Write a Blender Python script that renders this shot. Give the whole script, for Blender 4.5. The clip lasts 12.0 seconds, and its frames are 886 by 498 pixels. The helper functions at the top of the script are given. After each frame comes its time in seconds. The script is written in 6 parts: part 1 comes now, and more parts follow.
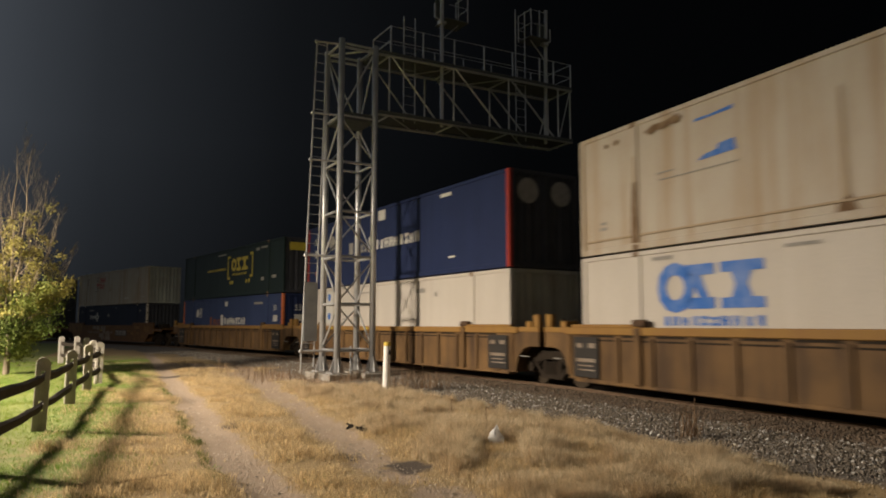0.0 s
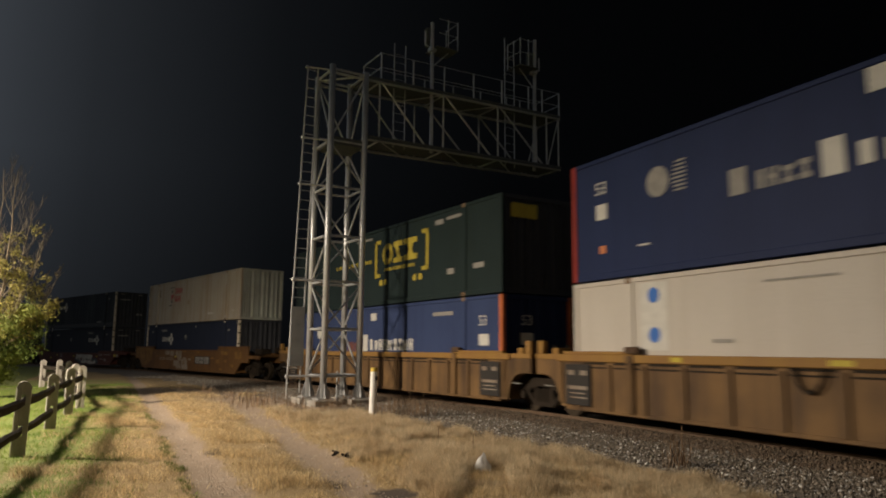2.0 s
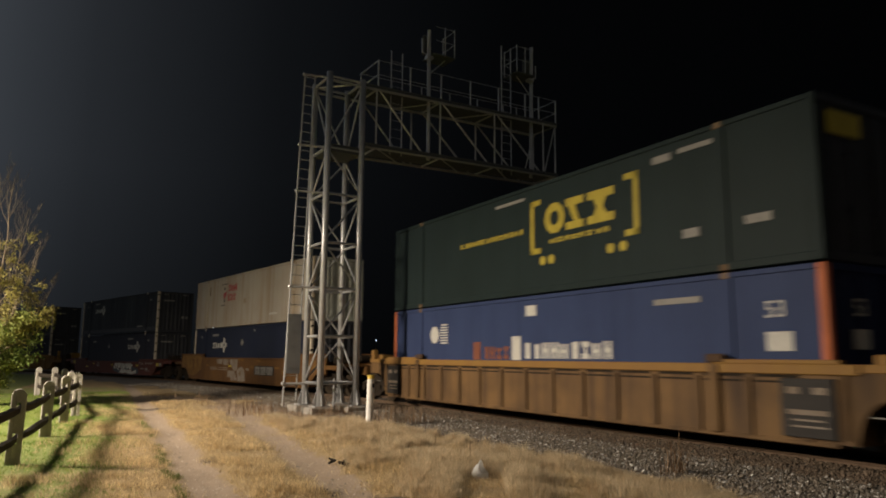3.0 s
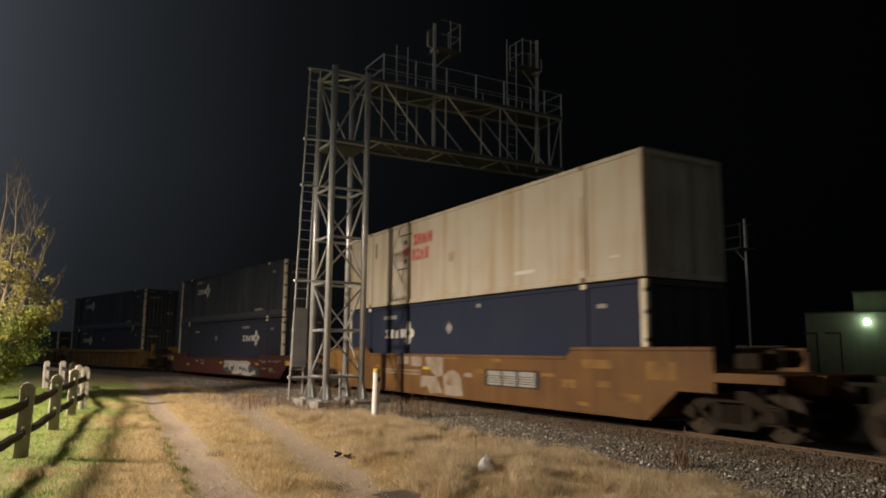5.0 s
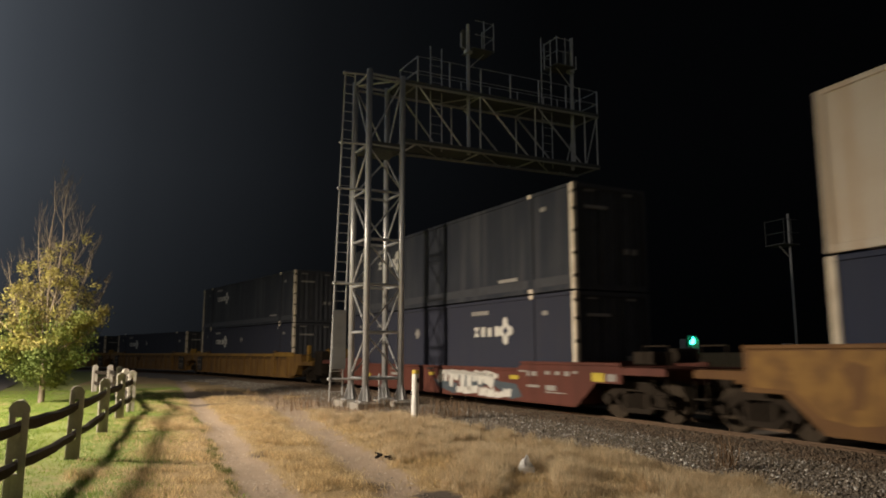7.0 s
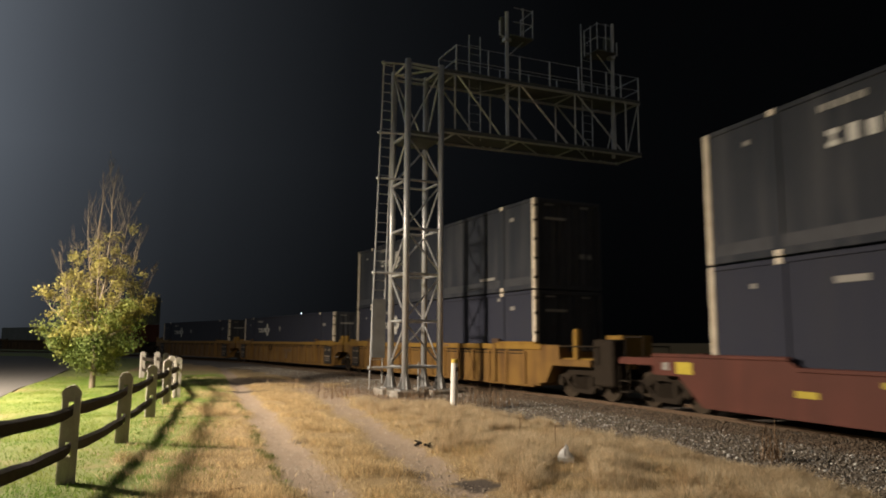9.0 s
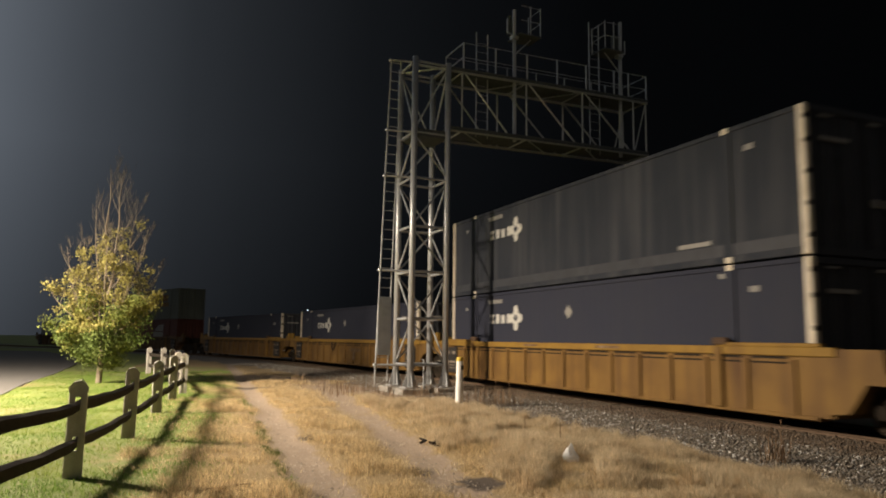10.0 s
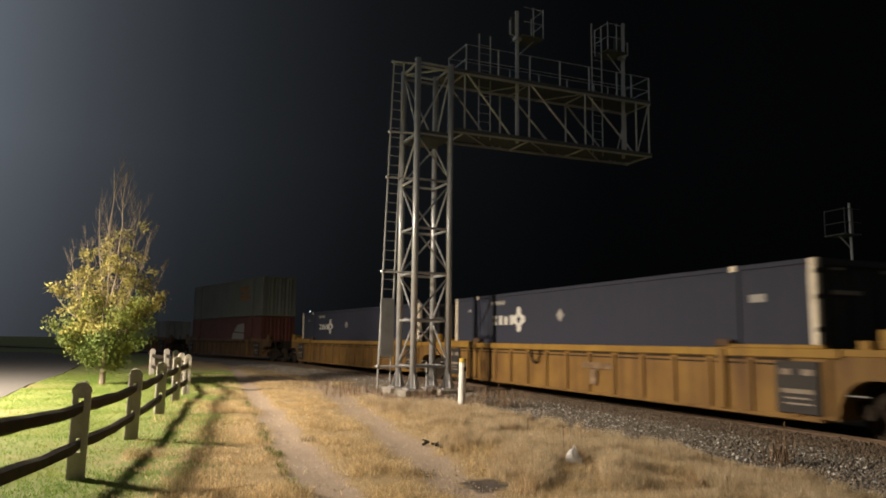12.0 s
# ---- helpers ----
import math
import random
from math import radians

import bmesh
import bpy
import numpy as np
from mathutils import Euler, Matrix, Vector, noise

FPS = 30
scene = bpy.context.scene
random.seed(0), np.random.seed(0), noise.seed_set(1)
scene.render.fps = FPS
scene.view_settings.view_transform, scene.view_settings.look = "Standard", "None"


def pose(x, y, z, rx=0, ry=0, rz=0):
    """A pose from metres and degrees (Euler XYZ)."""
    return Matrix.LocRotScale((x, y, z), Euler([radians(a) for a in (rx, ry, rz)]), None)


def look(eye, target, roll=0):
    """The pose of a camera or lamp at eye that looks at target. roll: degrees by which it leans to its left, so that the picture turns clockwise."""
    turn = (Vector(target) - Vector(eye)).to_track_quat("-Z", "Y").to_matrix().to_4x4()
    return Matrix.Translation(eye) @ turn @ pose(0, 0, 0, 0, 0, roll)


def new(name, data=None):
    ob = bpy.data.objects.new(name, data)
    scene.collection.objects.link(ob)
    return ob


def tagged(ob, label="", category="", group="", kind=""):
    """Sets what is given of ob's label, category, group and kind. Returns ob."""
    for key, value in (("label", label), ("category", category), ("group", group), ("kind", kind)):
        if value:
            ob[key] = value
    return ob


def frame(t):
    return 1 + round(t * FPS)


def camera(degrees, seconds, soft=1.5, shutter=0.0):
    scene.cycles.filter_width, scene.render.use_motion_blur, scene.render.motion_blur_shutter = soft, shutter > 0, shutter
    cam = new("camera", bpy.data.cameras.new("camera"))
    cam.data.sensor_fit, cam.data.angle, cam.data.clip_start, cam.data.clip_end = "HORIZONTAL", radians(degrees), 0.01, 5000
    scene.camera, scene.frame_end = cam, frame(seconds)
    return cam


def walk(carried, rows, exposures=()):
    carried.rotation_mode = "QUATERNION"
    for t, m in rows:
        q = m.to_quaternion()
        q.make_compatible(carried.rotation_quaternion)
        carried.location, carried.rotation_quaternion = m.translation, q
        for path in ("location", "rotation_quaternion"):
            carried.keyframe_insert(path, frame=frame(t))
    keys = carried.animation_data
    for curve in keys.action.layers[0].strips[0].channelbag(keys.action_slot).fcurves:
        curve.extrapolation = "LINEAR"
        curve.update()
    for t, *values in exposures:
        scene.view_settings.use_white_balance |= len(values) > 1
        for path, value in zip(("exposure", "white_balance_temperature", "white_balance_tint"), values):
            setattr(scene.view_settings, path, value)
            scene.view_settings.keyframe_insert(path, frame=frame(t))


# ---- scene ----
# camera: held by hand at one spot, slowly panning
EYE_Z = 1.65
TURNS = [  # seconds, yaw, pitch, roll
    (0.0, -23.24, 6.02, -0.07),
    (0.5, -23.52, 6.34, -0.58),
    (1.0, -23.88, 6.93, -0.58),
    (1.5, -24.13, 7.59, -0.53),
    (2.0, -24.23, 8.06, -0.47),
    (2.5, -24.40, 8.53, -0.44),
    (3.0, -24.47, 8.62, -0.41),
    (5.0, -24.03, 8.14, -0.44),
    (5.5, -23.35, 8.03, -0.33),
    (6.0, -22.60, 8.04, -0.22),
    (6.5, -21.74, 8.18, -0.12),
    (7.0, -20.99, 8.20, 0.06),
    (7.5, -20.22, 7.80, 0.14),
    (9.5, -17.53, 7.28, -0.52),
    (10.0, -17.47, 7.18, -0.69),
    (10.5, -17.60, 7.17, -0.80),
    (11.0, -17.53, 7.24, -0.82),
    (11.5, -17.38, 7.21, -0.79),
    (12.0, -17.25, 7.29, -0.71),
]
cam = camera(63.41, 12.0, soft=1.85, shutter=0.65)
walk(cam, [(t, pose(0, 0, EYE_Z, 90 + p, r, yw)) for t, yw, p, r in TURNS],
     exposures=[(0, 0.16), (0.5, 0.02), (1, -0.14), (1.5, -0.22), (2.2, -0.1), (3, -0.08), (5, 0.05), (6, 0.12), (7.0, 0.02), (7.5, 0.08), (9.5, 0.28), (12, 0.33)])

# ---- light: one street lamp, a dark night sky painted brighter towards it ----
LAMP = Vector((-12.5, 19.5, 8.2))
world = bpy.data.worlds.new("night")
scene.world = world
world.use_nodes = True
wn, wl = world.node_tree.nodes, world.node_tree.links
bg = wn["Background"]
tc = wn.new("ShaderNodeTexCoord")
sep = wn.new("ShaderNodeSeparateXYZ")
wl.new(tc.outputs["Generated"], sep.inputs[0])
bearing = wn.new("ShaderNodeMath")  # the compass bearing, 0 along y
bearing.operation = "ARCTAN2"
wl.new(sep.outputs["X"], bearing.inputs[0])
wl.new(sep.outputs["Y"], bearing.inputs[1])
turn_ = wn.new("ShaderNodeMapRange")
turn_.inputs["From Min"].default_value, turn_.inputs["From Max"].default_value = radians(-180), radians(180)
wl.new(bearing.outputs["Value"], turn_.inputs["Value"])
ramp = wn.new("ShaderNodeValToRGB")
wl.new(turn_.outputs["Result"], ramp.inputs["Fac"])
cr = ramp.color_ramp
# the lamp's glare painted into the sky: brightest at its bearing, fading into the night
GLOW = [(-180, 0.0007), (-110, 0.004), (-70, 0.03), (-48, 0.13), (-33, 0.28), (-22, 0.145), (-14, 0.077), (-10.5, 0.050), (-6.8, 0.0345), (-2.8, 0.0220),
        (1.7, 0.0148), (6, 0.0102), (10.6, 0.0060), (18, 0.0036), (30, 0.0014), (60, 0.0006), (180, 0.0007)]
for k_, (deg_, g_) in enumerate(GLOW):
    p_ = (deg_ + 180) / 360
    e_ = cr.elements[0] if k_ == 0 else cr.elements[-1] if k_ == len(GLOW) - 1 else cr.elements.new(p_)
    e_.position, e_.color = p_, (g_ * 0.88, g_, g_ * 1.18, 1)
rise = wn.new("ShaderNodeMapRange")  # less of the painted glare close over the ground
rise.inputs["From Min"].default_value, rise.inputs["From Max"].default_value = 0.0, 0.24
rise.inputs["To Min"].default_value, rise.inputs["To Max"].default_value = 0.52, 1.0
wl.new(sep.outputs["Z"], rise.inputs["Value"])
back_fill = wn.new("ShaderNodeMapRange")  # faint fill added to the sky behind the viewer, lifts faces turned this way
back_fill.inputs["From Min"].default_value, back_fill.inputs["From Max"].default_value = 0.0, -1.0
back_fill.inputs["To Max"].default_value = 0.085
wl.new(sep.outputs["Y"], back_fill.inputs["Value"])
veil = wn.new("ShaderNodeVectorMath")
veil.operation = "SCALE"
wl.new(ramp.outputs["Color"], veil.inputs[0])
wl.new(rise.outputs["Result"], veil.inputs["Scale"])
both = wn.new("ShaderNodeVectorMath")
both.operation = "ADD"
wl.new(veil.outputs["Vector"], both.inputs[0])
wl.new(back_fill.outputs["Result"], both.inputs[1])
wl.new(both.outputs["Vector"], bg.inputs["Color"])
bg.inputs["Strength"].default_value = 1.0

lamp_data = bpy.data.lights.new("street_lamp_light", "SPOT")
lamp_data.energy = 33000
lamp_data.color = (1.0, 0.855, 0.70)
lamp_data.spot_size, lamp_data.spot_blend = radians(180), 0.62
lamp_data.shadow_soft_size = 1.0
lamp = new("street_lamp_light", lamp_data)
lamp.matrix_world = look(LAMP, LAMP + Vector((0.13, -0.02, -0.92)))


# ---- materials ----
def mat(name, base, rough=0.7, metal=0.0, dark=None, scale=6.0, grain=60.0, amount=0.5, bump=0.15, streak=0.0, random_tone=0.0, island=0.0, detail=5.0, thin=0.0, gloss=0.14):
    """A surface with stains at one scale, grain at another, fine relief and, where asked, rain streaks."""
    m = bpy.data.materials.new(name)
    m.use_nodes = True
    n, l = m.node_tree.nodes, m.node_tree.links
    b = n["Principled BSDF"]
    b.inputs["Roughness"].default_value, b.inputs["Metallic"].default_value = rough, metal
    b.inputs["Specular IOR Level"].default_value = gloss
    dark = dark or tuple(c * 0.55 for c in base)
    co = n.new("ShaderNodeTexCoord")
    big = n.new("ShaderNodeTexNoise")
    big.inputs["Scale"].default_value, big.inputs["Detail"].default_value = scale, detail
    fine = n.new("ShaderNodeTexNoise")
    fine.inputs["Scale"].default_value, fine.inputs["Detail"].default_value = grain, 3
    l.new(co.outputs["Object"], big.inputs["Vector"])
    l.new(co.outputs["Object"], fine.inputs["Vector"])
    rm = n.new("ShaderNodeMapRange")
    rm.inputs["From Min"].default_value, rm.inputs["From Max"].default_value = 0.42, 0.75
    rm.inputs["To Max"].default_value = amount
    l.new(big.outputs["Fac"], rm.inputs["Value"])
    mix = n.new("ShaderNodeMix")
    mix.data_type = "RGBA"
    mix.inputs["A"].default_value, mix.inputs["B"].default_value = (*base, 1), (*dark, 1)
    l.new(rm.outputs["Result"], mix.inputs["Factor"])
    out = mix.outputs["Result"]
    if streak:
        mp = n.new("ShaderNodeMapping")
        mp.inputs["Scale"].default_value = (1.6, 1.6, 0.10)
        sn = n.new("ShaderNodeTexNoise")
        sn.inputs["Scale"].default_value, sn.inputs["Detail"].default_value = 1.6, 6
        l.new(co.outputs["Object"], mp.inputs["Vector"])
        l.new(mp.outputs["Vector"], sn.inputs["Vector"])
        sr = n.new("ShaderNodeMapRange")
        sr.inputs["From Min"].default_value, sr.inputs["From Max"].default_value = 0.46, 0.66
        sr.inputs["To Max"].default_value = streak
        l.new(sn.outputs["Fac"], sr.inputs["Value"])
        m2 = n.new("ShaderNodeMix")
        m2.data_type = "RGBA"
        l.new(sr.outputs["Result"], m2.inputs["Factor"])
        l.new(out, m2.inputs["A"])
        m2.inputs["B"].default_value = (*dark, 1)
        out = m2.outputs["Result"]
    hsv = n.new("ShaderNodeHueSaturation")
    l.new(out, hsv.inputs["Color"])
    vr = n.new("ShaderNodeMapRange")
    vr.inputs["To Min"].default_value, vr.inputs["To Max"].default_value = 0.82, 1.18
    l.new(fine.outputs["Fac"], vr.inputs["Value"])
    val = vr.outputs["Result"]
    for amt, node, sock in ((random_tone, "ShaderNodeObjectInfo", "Random"), (island, "ShaderNodeNewGeometry", "Random Per Island")):
        if amt:
            oi = n.new(node)
            orr = n.new("ShaderNodeMapRange")
            orr.inputs["To Min"].default_value, orr.inputs["To Max"].default_value = 1 - amt, 1 + amt
            l.new(oi.outputs[sock], orr.inputs["Value"])
            mu = n.new("ShaderNodeMath")
            mu.operation = "MULTIPLY"
            l.new(val, mu.inputs[0])
            l.new(orr.outputs["Result"], mu.inputs[1])
            val = mu.outputs["Value"]
    l.new(val, hsv.inputs["Value"])
    l.new(hsv.outputs["Color"], b.inputs["Base Color"])
    if thin:
        tr = n.new("ShaderNodeBsdfTranslucent")
        ms = n.new("ShaderNodeMixShader")
        ms.inputs["Fac"].default_value = thin
        l.new(hsv.outputs["Color"], tr.inputs["Color"])
        l.new(b.outputs["BSDF"], ms.inputs[1])
        l.new(tr.outputs["BSDF"], ms.inputs[2])
        l.new(ms.outputs["Shader"], n["Material Output"].inputs["Surface"])
    if bump:
        bp = n.new("ShaderNodeBump")
        bp.inputs["Strength"].default_value, bp.inputs["Distance"].default_value = bump, 0.02
        l.new(fine.outputs["Fac"], bp.inputs["Height"])
        l.new(bp.outputs["Normal"], b.inputs["Normal"])
    return m


def glow(name, colour, strength):
    m = bpy.data.materials.new(name)
    m.use_nodes = True
    b = m.node_tree.nodes["Principled BSDF"]
    b.inputs["Base Color"].default_value = (*colour, 1)
    b.inputs["Emission Color"].default_value = (*colour, 1)
    b.inputs["Emission Strength"].default_value = strength
    return m


M = dict(
    cream=mat("cream_painted_steel", (0.41, 0.365, 0.295), 0.55, dark=(0.30, 0.20, 0.10), scale=0.9, streak=0.55, amount=0.25),
    white=mat("white_painted_steel", (0.475, 0.435, 0.375), 0.5, dark=(0.36, 0.31, 0.25), scale=0.8, streak=0.22, amount=0.15),
    white_end=mat("dusty_white_steel", (0.38, 0.39, 0.325), 0.6, dark=(0.2, 0.18, 0.15), scale=1.2, streak=0.4),
    blue=mat("blue_painted_steel", (0.022, 0.031, 0.076), 0.5, dark=(0.018, 0.024, 0.055), scale=0.8, streak=0.3, amount=0.4, gloss=0.05),
    blue_light=mat("faded_blue_steel", (0.040, 0.056, 0.12), 0.5, dark=(0.026, 0.036, 0.08), scale=0.8, streak=0.3, amount=0.4, gloss=0.05),
    green=mat("dark_green_steel", (0.0200, 0.0300, 0.0290), 0.5, dark=(0.016, 0.023, 0.021), scale=0.8, streak=0.3, gloss=0.05),
    navy=mat("navy_painted_steel", (0.022, 0.027, 0.047), 0.55, dark=(0.03, 0.034, 0.048), scale=0.7, streak=0.3, amount=0.3, gloss=0.05),
    navy_dusty=mat("dusty_navy_steel", (0.033, 0.035, 0.049), 0.6, dark=(0.040, 0.041, 0.050), scale=0.7, streak=0.35, amount=0.4, gloss=0.05),
    slate=mat("dusty_slate_steel", (0.028, 0.031, 0.038), 0.6, dark=(0.068, 0.069, 0.073), scale=0.5, streak=0.55, amount=0.3, gloss=0.05),
    red=mat("red_painted_steel", (0.30, 0.035, 0.025), 0.5, dark=(0.16, 0.03, 0.02), scale=1.0, streak=0.3),
    orange=mat("orange_painted_steel", (0.50, 0.14, 0.05), 0.5, scale=2.0),
    dark_end=mat("dark_door_steel", (0.05, 0.051, 0.056), 0.55, scale=2.0, streak=0.3),
    post_white=mat("scuffed_white_post", (0.70, 0.62, 0.48), 0.5, dark=(0.3, 0.22, 0.14), scale=3.0, streak=0.3),
    car_brown=mat("rusty_brown_car_paint", (0.150, 0.087, 0.036), 0.65, dark=(0.05, 0.031, 0.019), scale=1.3, streak=0.75, amount=0.7, random_tone=0.14),
    car_sill=mat("grimy_ochre_sill", (0.25, 0.14, 0.038), 0.6, dark=(0.2, 0.1, 0.04), scale=1.5, streak=0.3),
    car_yellow=mat("faded_yellow_car_paint", (0.20, 0.112, 0.03), 0.6, dark=(0.085, 0.043, 0.018), scale=1.3, streak=0.65, amount=0.65, random_tone=0.14),
    car_yellow_sill=mat("yellow_ochre_sill", (0.25, 0.145, 0.028), 0.6, dark=(0.12, 0.06, 0.02), scale=1.6, streak=0.3, amount=0.35),
    haze_grey=mat("weathered_grey_steel", (0.24, 0.25, 0.25), 0.6, scale=0.8, streak=0.3),
    car_orange=mat("rusty_orange_car_paint", (0.105, 0.052, 0.02), 0.6, dark=(0.165, 0.085, 0.026), scale=0.7, streak=0.45, amount=0.8),
    car_red=mat("oxide_red_car_paint", (0.105, 0.036, 0.025), 0.6, dark=(0.06, 0.024, 0.016), scale=1.0, streak=0.45),
    grime=mat("grimy_running_gear", (0.026, 0.019, 0.0125), 0.85, 0.0, scale=6.0, bump=0.3),
    wheel=mat("worn_wheel_steel", (0.046, 0.034, 0.022), 0.8, 0.0, scale=8.0),
    placard=mat("dull_black_placard", (0.034, 0.030, 0.026), 0.6, scale=3.0),
    mark_white=mat("white_lettering_paint", (0.54, 0.52, 0.46), 0.5, scale=5.0, amount=0.35),
    mark_grey=mat("chipped_pale_paint", (0.27, 0.255, 0.225), 0.6, scale=6.0, amount=0.5),
    mark_blue=mat("blue_logo_paint", (0.035, 0.13, 0.42), 0.5, scale=2.5, dark=(0.3, 0.36, 0.5), amount=0.5),
    mark_yellow=mat("yellow_logo_paint", (0.47, 0.37, 0.05), 0.5, scale=4.0),
    mark_red=mat("red_logo_paint", (0.36, 0.035, 0.035), 0.5, scale=3.0, dark=(0.5, 0.3, 0.24), amount=0.3),
    mark_orange=mat("orange_logo_paint", (0.55, 0.20, 0.08), 0.5, scale=3.0),
    mark_rusty=mat("faded_rusty_lettering_paint", (0.20, 0.075, 0.045), 0.6, scale=3.0),
    mark_ochre=mat("patched_ochre_paint", (0.215, 0.118, 0.032), 0.6, scale=2.6, dark=(0.11, 0.055, 0.02), amount=1.0),
    mark_teal=mat("dull_blue_spray_paint", (0.07, 0.085, 0.095), 0.6, scale=3.0),
    spray_grey=mat("faded_grey_spray_paint", (0.25, 0.21, 0.165), 0.7, scale=2.2, dark=(0.13, 0.08, 0.04), amount=0.8),
    rust_dark=mat("dark_rusty_casting", (0.085, 0.052, 0.03), 0.8, scale=6.0, dark=(0.05, 0.03, 0.02), amount=0.7, bump=0.3),
    rust=mat("brown_rust_patch", (0.13, 0.08, 0.042), 0.8, scale=5.0, dark=(0.26, 0.19, 0.12), amount=0.9),
    stain=mat("tan_stained_steel", (0.345, 0.27, 0.18), 0.65, scale=2.0, dark=(0.24, 0.16, 0.09), amount=0.6),
    galv=mat("galvanised_steel", (0.46, 0.46, 0.45), 0.33, 0.38, dark=(0.31, 0.31, 0.30), scale=3.0, grain=40, amount=0.6, bump=0.05),
    grating=mat("dull_walkway_grating", (0.085, 0.09, 0.088), 0.7, 0.1, scale=4.0),
    guard=mat("dull_sheet_steel", (0.30, 0.31, 0.31), 0.6, 0.2, scale=2.5),
    concrete=mat("weathered_concrete", (0.30, 0.28, 0.24), 0.85, scale=4.0, bump=0.4),
    fence=mat("weathered_fence_wood", (0.46, 0.425, 0.365), 0.85, dark=(0.24, 0.21, 0.17), scale=5.0, streak=0.6, bump=0.5, random_tone=0.15),
    # rail wood darker than the posts: the shade of its unlit side is in the colour
    rail_wood=mat("dark_weathered_rail_wood", (0.05, 0.041, 0.032), 0.9, dark=(0.022, 0.018, 0.014), scale=7.0, bump=0.5, random_tone=0.2),
    rail=mat("rusty_rail_steel", (0.15, 0.10, 0.064), 0.7, 0.1, scale=10.0),
    tie=mat("creosoted_tie_wood", (0.075, 0.055, 0.04), 0.9, scale=6.0, bump=0.5, random_tone=0.3),
    ballast=mat("crushed_grey_stone", (0.205, 0.174, 0.134), 0.85, scale=14.0, dark=(0.12, 0.10, 0.08), amount=0.6, island=0.5, bump=0.3),
    ballast_pale=mat("pale_crushed_stone", (0.52, 0.50, 0.45), 0.8, scale=14.0, island=0.4),
    ballast_grimy=mat("oil_browned_ballast", (0.175, 0.13, 0.09), 0.9, scale=3.0, dark=(0.095, 0.07, 0.048), amount=0.8, island=0.4, bump=0.3),
    ballast_bed=mat("dusty_ballast_bed", (0.17, 0.148, 0.12), 0.9, scale=9.0, grain=30.0, dark=(0.07, 0.06, 0.05), amount=0.9, bump=1.0),
    pebble=mat("dusty_pebbles", (0.42, 0.35, 0.27), 0.9, scale=8.0, island=0.5),
    plastic=mat("white_marker_plastic", (0.78, 0.76, 0.70), 0.4, scale=5.0, amount=0.25),
    cap=mat("yellow_marker_cap", (0.62, 0.45, 0.08), 0.45, scale=6.0),
    bag=mat("crumpled_white_plastic", (0.84, 0.83, 0.80), 0.45, scale=14.0, bump=0.3, thin=0.5),
    dry=mat("dry_straw_grass", (0.66, 0.55, 0.37), 0.8, scale=2.2, dark=(0.43, 0.30, 0.16), amount=0.85, island=0.42, bump=0, thin=0.4),
    dry_short=mat("short_golden_grass", (0.66, 0.52, 0.295), 0.8, scale=3.0, dark=(0.38, 0.26, 0.13), amount=0.9, island=0.45, bump=0, thin=0.4),
    lawn=mat("green_lawn_blades", (0.155, 0.255, 0.04), 0.7, scale=0.8, dark=(0.34, 0.33, 0.08), amount=0.7, island=0.35, bump=0, thin=0.4),
    rut_green=mat("dull_green_tuft", (0.17, 0.19, 0.06), 0.75, scale=2.0, dark=(0.10, 0.11, 0.04), amount=0.6, island=0.3, bump=0, thin=0.3),
    weed=mat("brown_dead_weed", (0.20, 0.13, 0.075), 0.85, scale=3.0, island=0.3, bump=0),
    bark=mat("pale_grey_bark", (0.21, 0.17, 0.12), 0.85, scale=9.0, bump=0.5),
    leaf_green=mat("green_autumn_leaf", (0.125, 0.165, 0.045), 0.6, scale=0.9, dark=(0.34, 0.29, 0.06), amount=0.7, island=0.4, bump=0, thin=0.3),
    leaf_gold=mat("golden_autumn_leaf", (0.31, 0.28, 0.078), 0.6, scale=1.2, dark=(0.21, 0.155, 0.07), amount=0.7, island=0.4, bump=0, thin=0.3),
    asphalt=mat("pale_worn_asphalt", (0.145, 0.135, 0.12), 0.85, scale=0.6, grain=80, dark=(0.13, 0.125, 0.115), amount=0.7, bump=0.4),
    scrap=mat("charred_wood_scrap", (0.03, 0.026, 0.022), 0.9, scale=9.0),
    signal_black=mat("black_signal_housing", (0.03, 0.03, 0.03), 0.5, scale=5.0),
    green_light=glow("green_signal_lens", (0.02, 0.9, 0.40), 30.0),
    wall_lamp=glow("wall_lamp_glass", (0.75, 1.0, 0.7), 40.0),
    siding=mat("dull_metal_siding", (0.13, 0.135, 0.11), 0.6, scale=0.6, streak=0.3),
    cabinet=mat("pale_signal_cabinet", (0.45, 0.46, 0.45), 0.5, scale=3.0),
    far_light=glow("far_white_lamp", (0.75, 0.85, 1.0), 6.0),
    yard_light=glow("bright_blue_white_lamp", (0.62, 0.78, 1.0), 100.0),
)


# ---- small builders ----
def thing(name, label, category, group="", kind="", m=None):
    ob = new(name)
    ob.empty_display_size = 0.2
    if m:
        ob.matrix_world = m
    return tagged(ob, label, category, group, kind)


def mesh_of(name, bm, material, smooth=False):
    me = bpy.data.meshes.new(name)
    bm.normal_update()
    bm.to_mesh(me)
    bm.free()
    me.materials.append(M[material])
    if smooth:
        me.shade_smooth()
    return me


def part(name, bm, material, parent=None, label="", smooth=False):
    ob = new(name, mesh_of(name, bm, material, smooth))
    ob.parent = parent
    return tagged(ob, label)


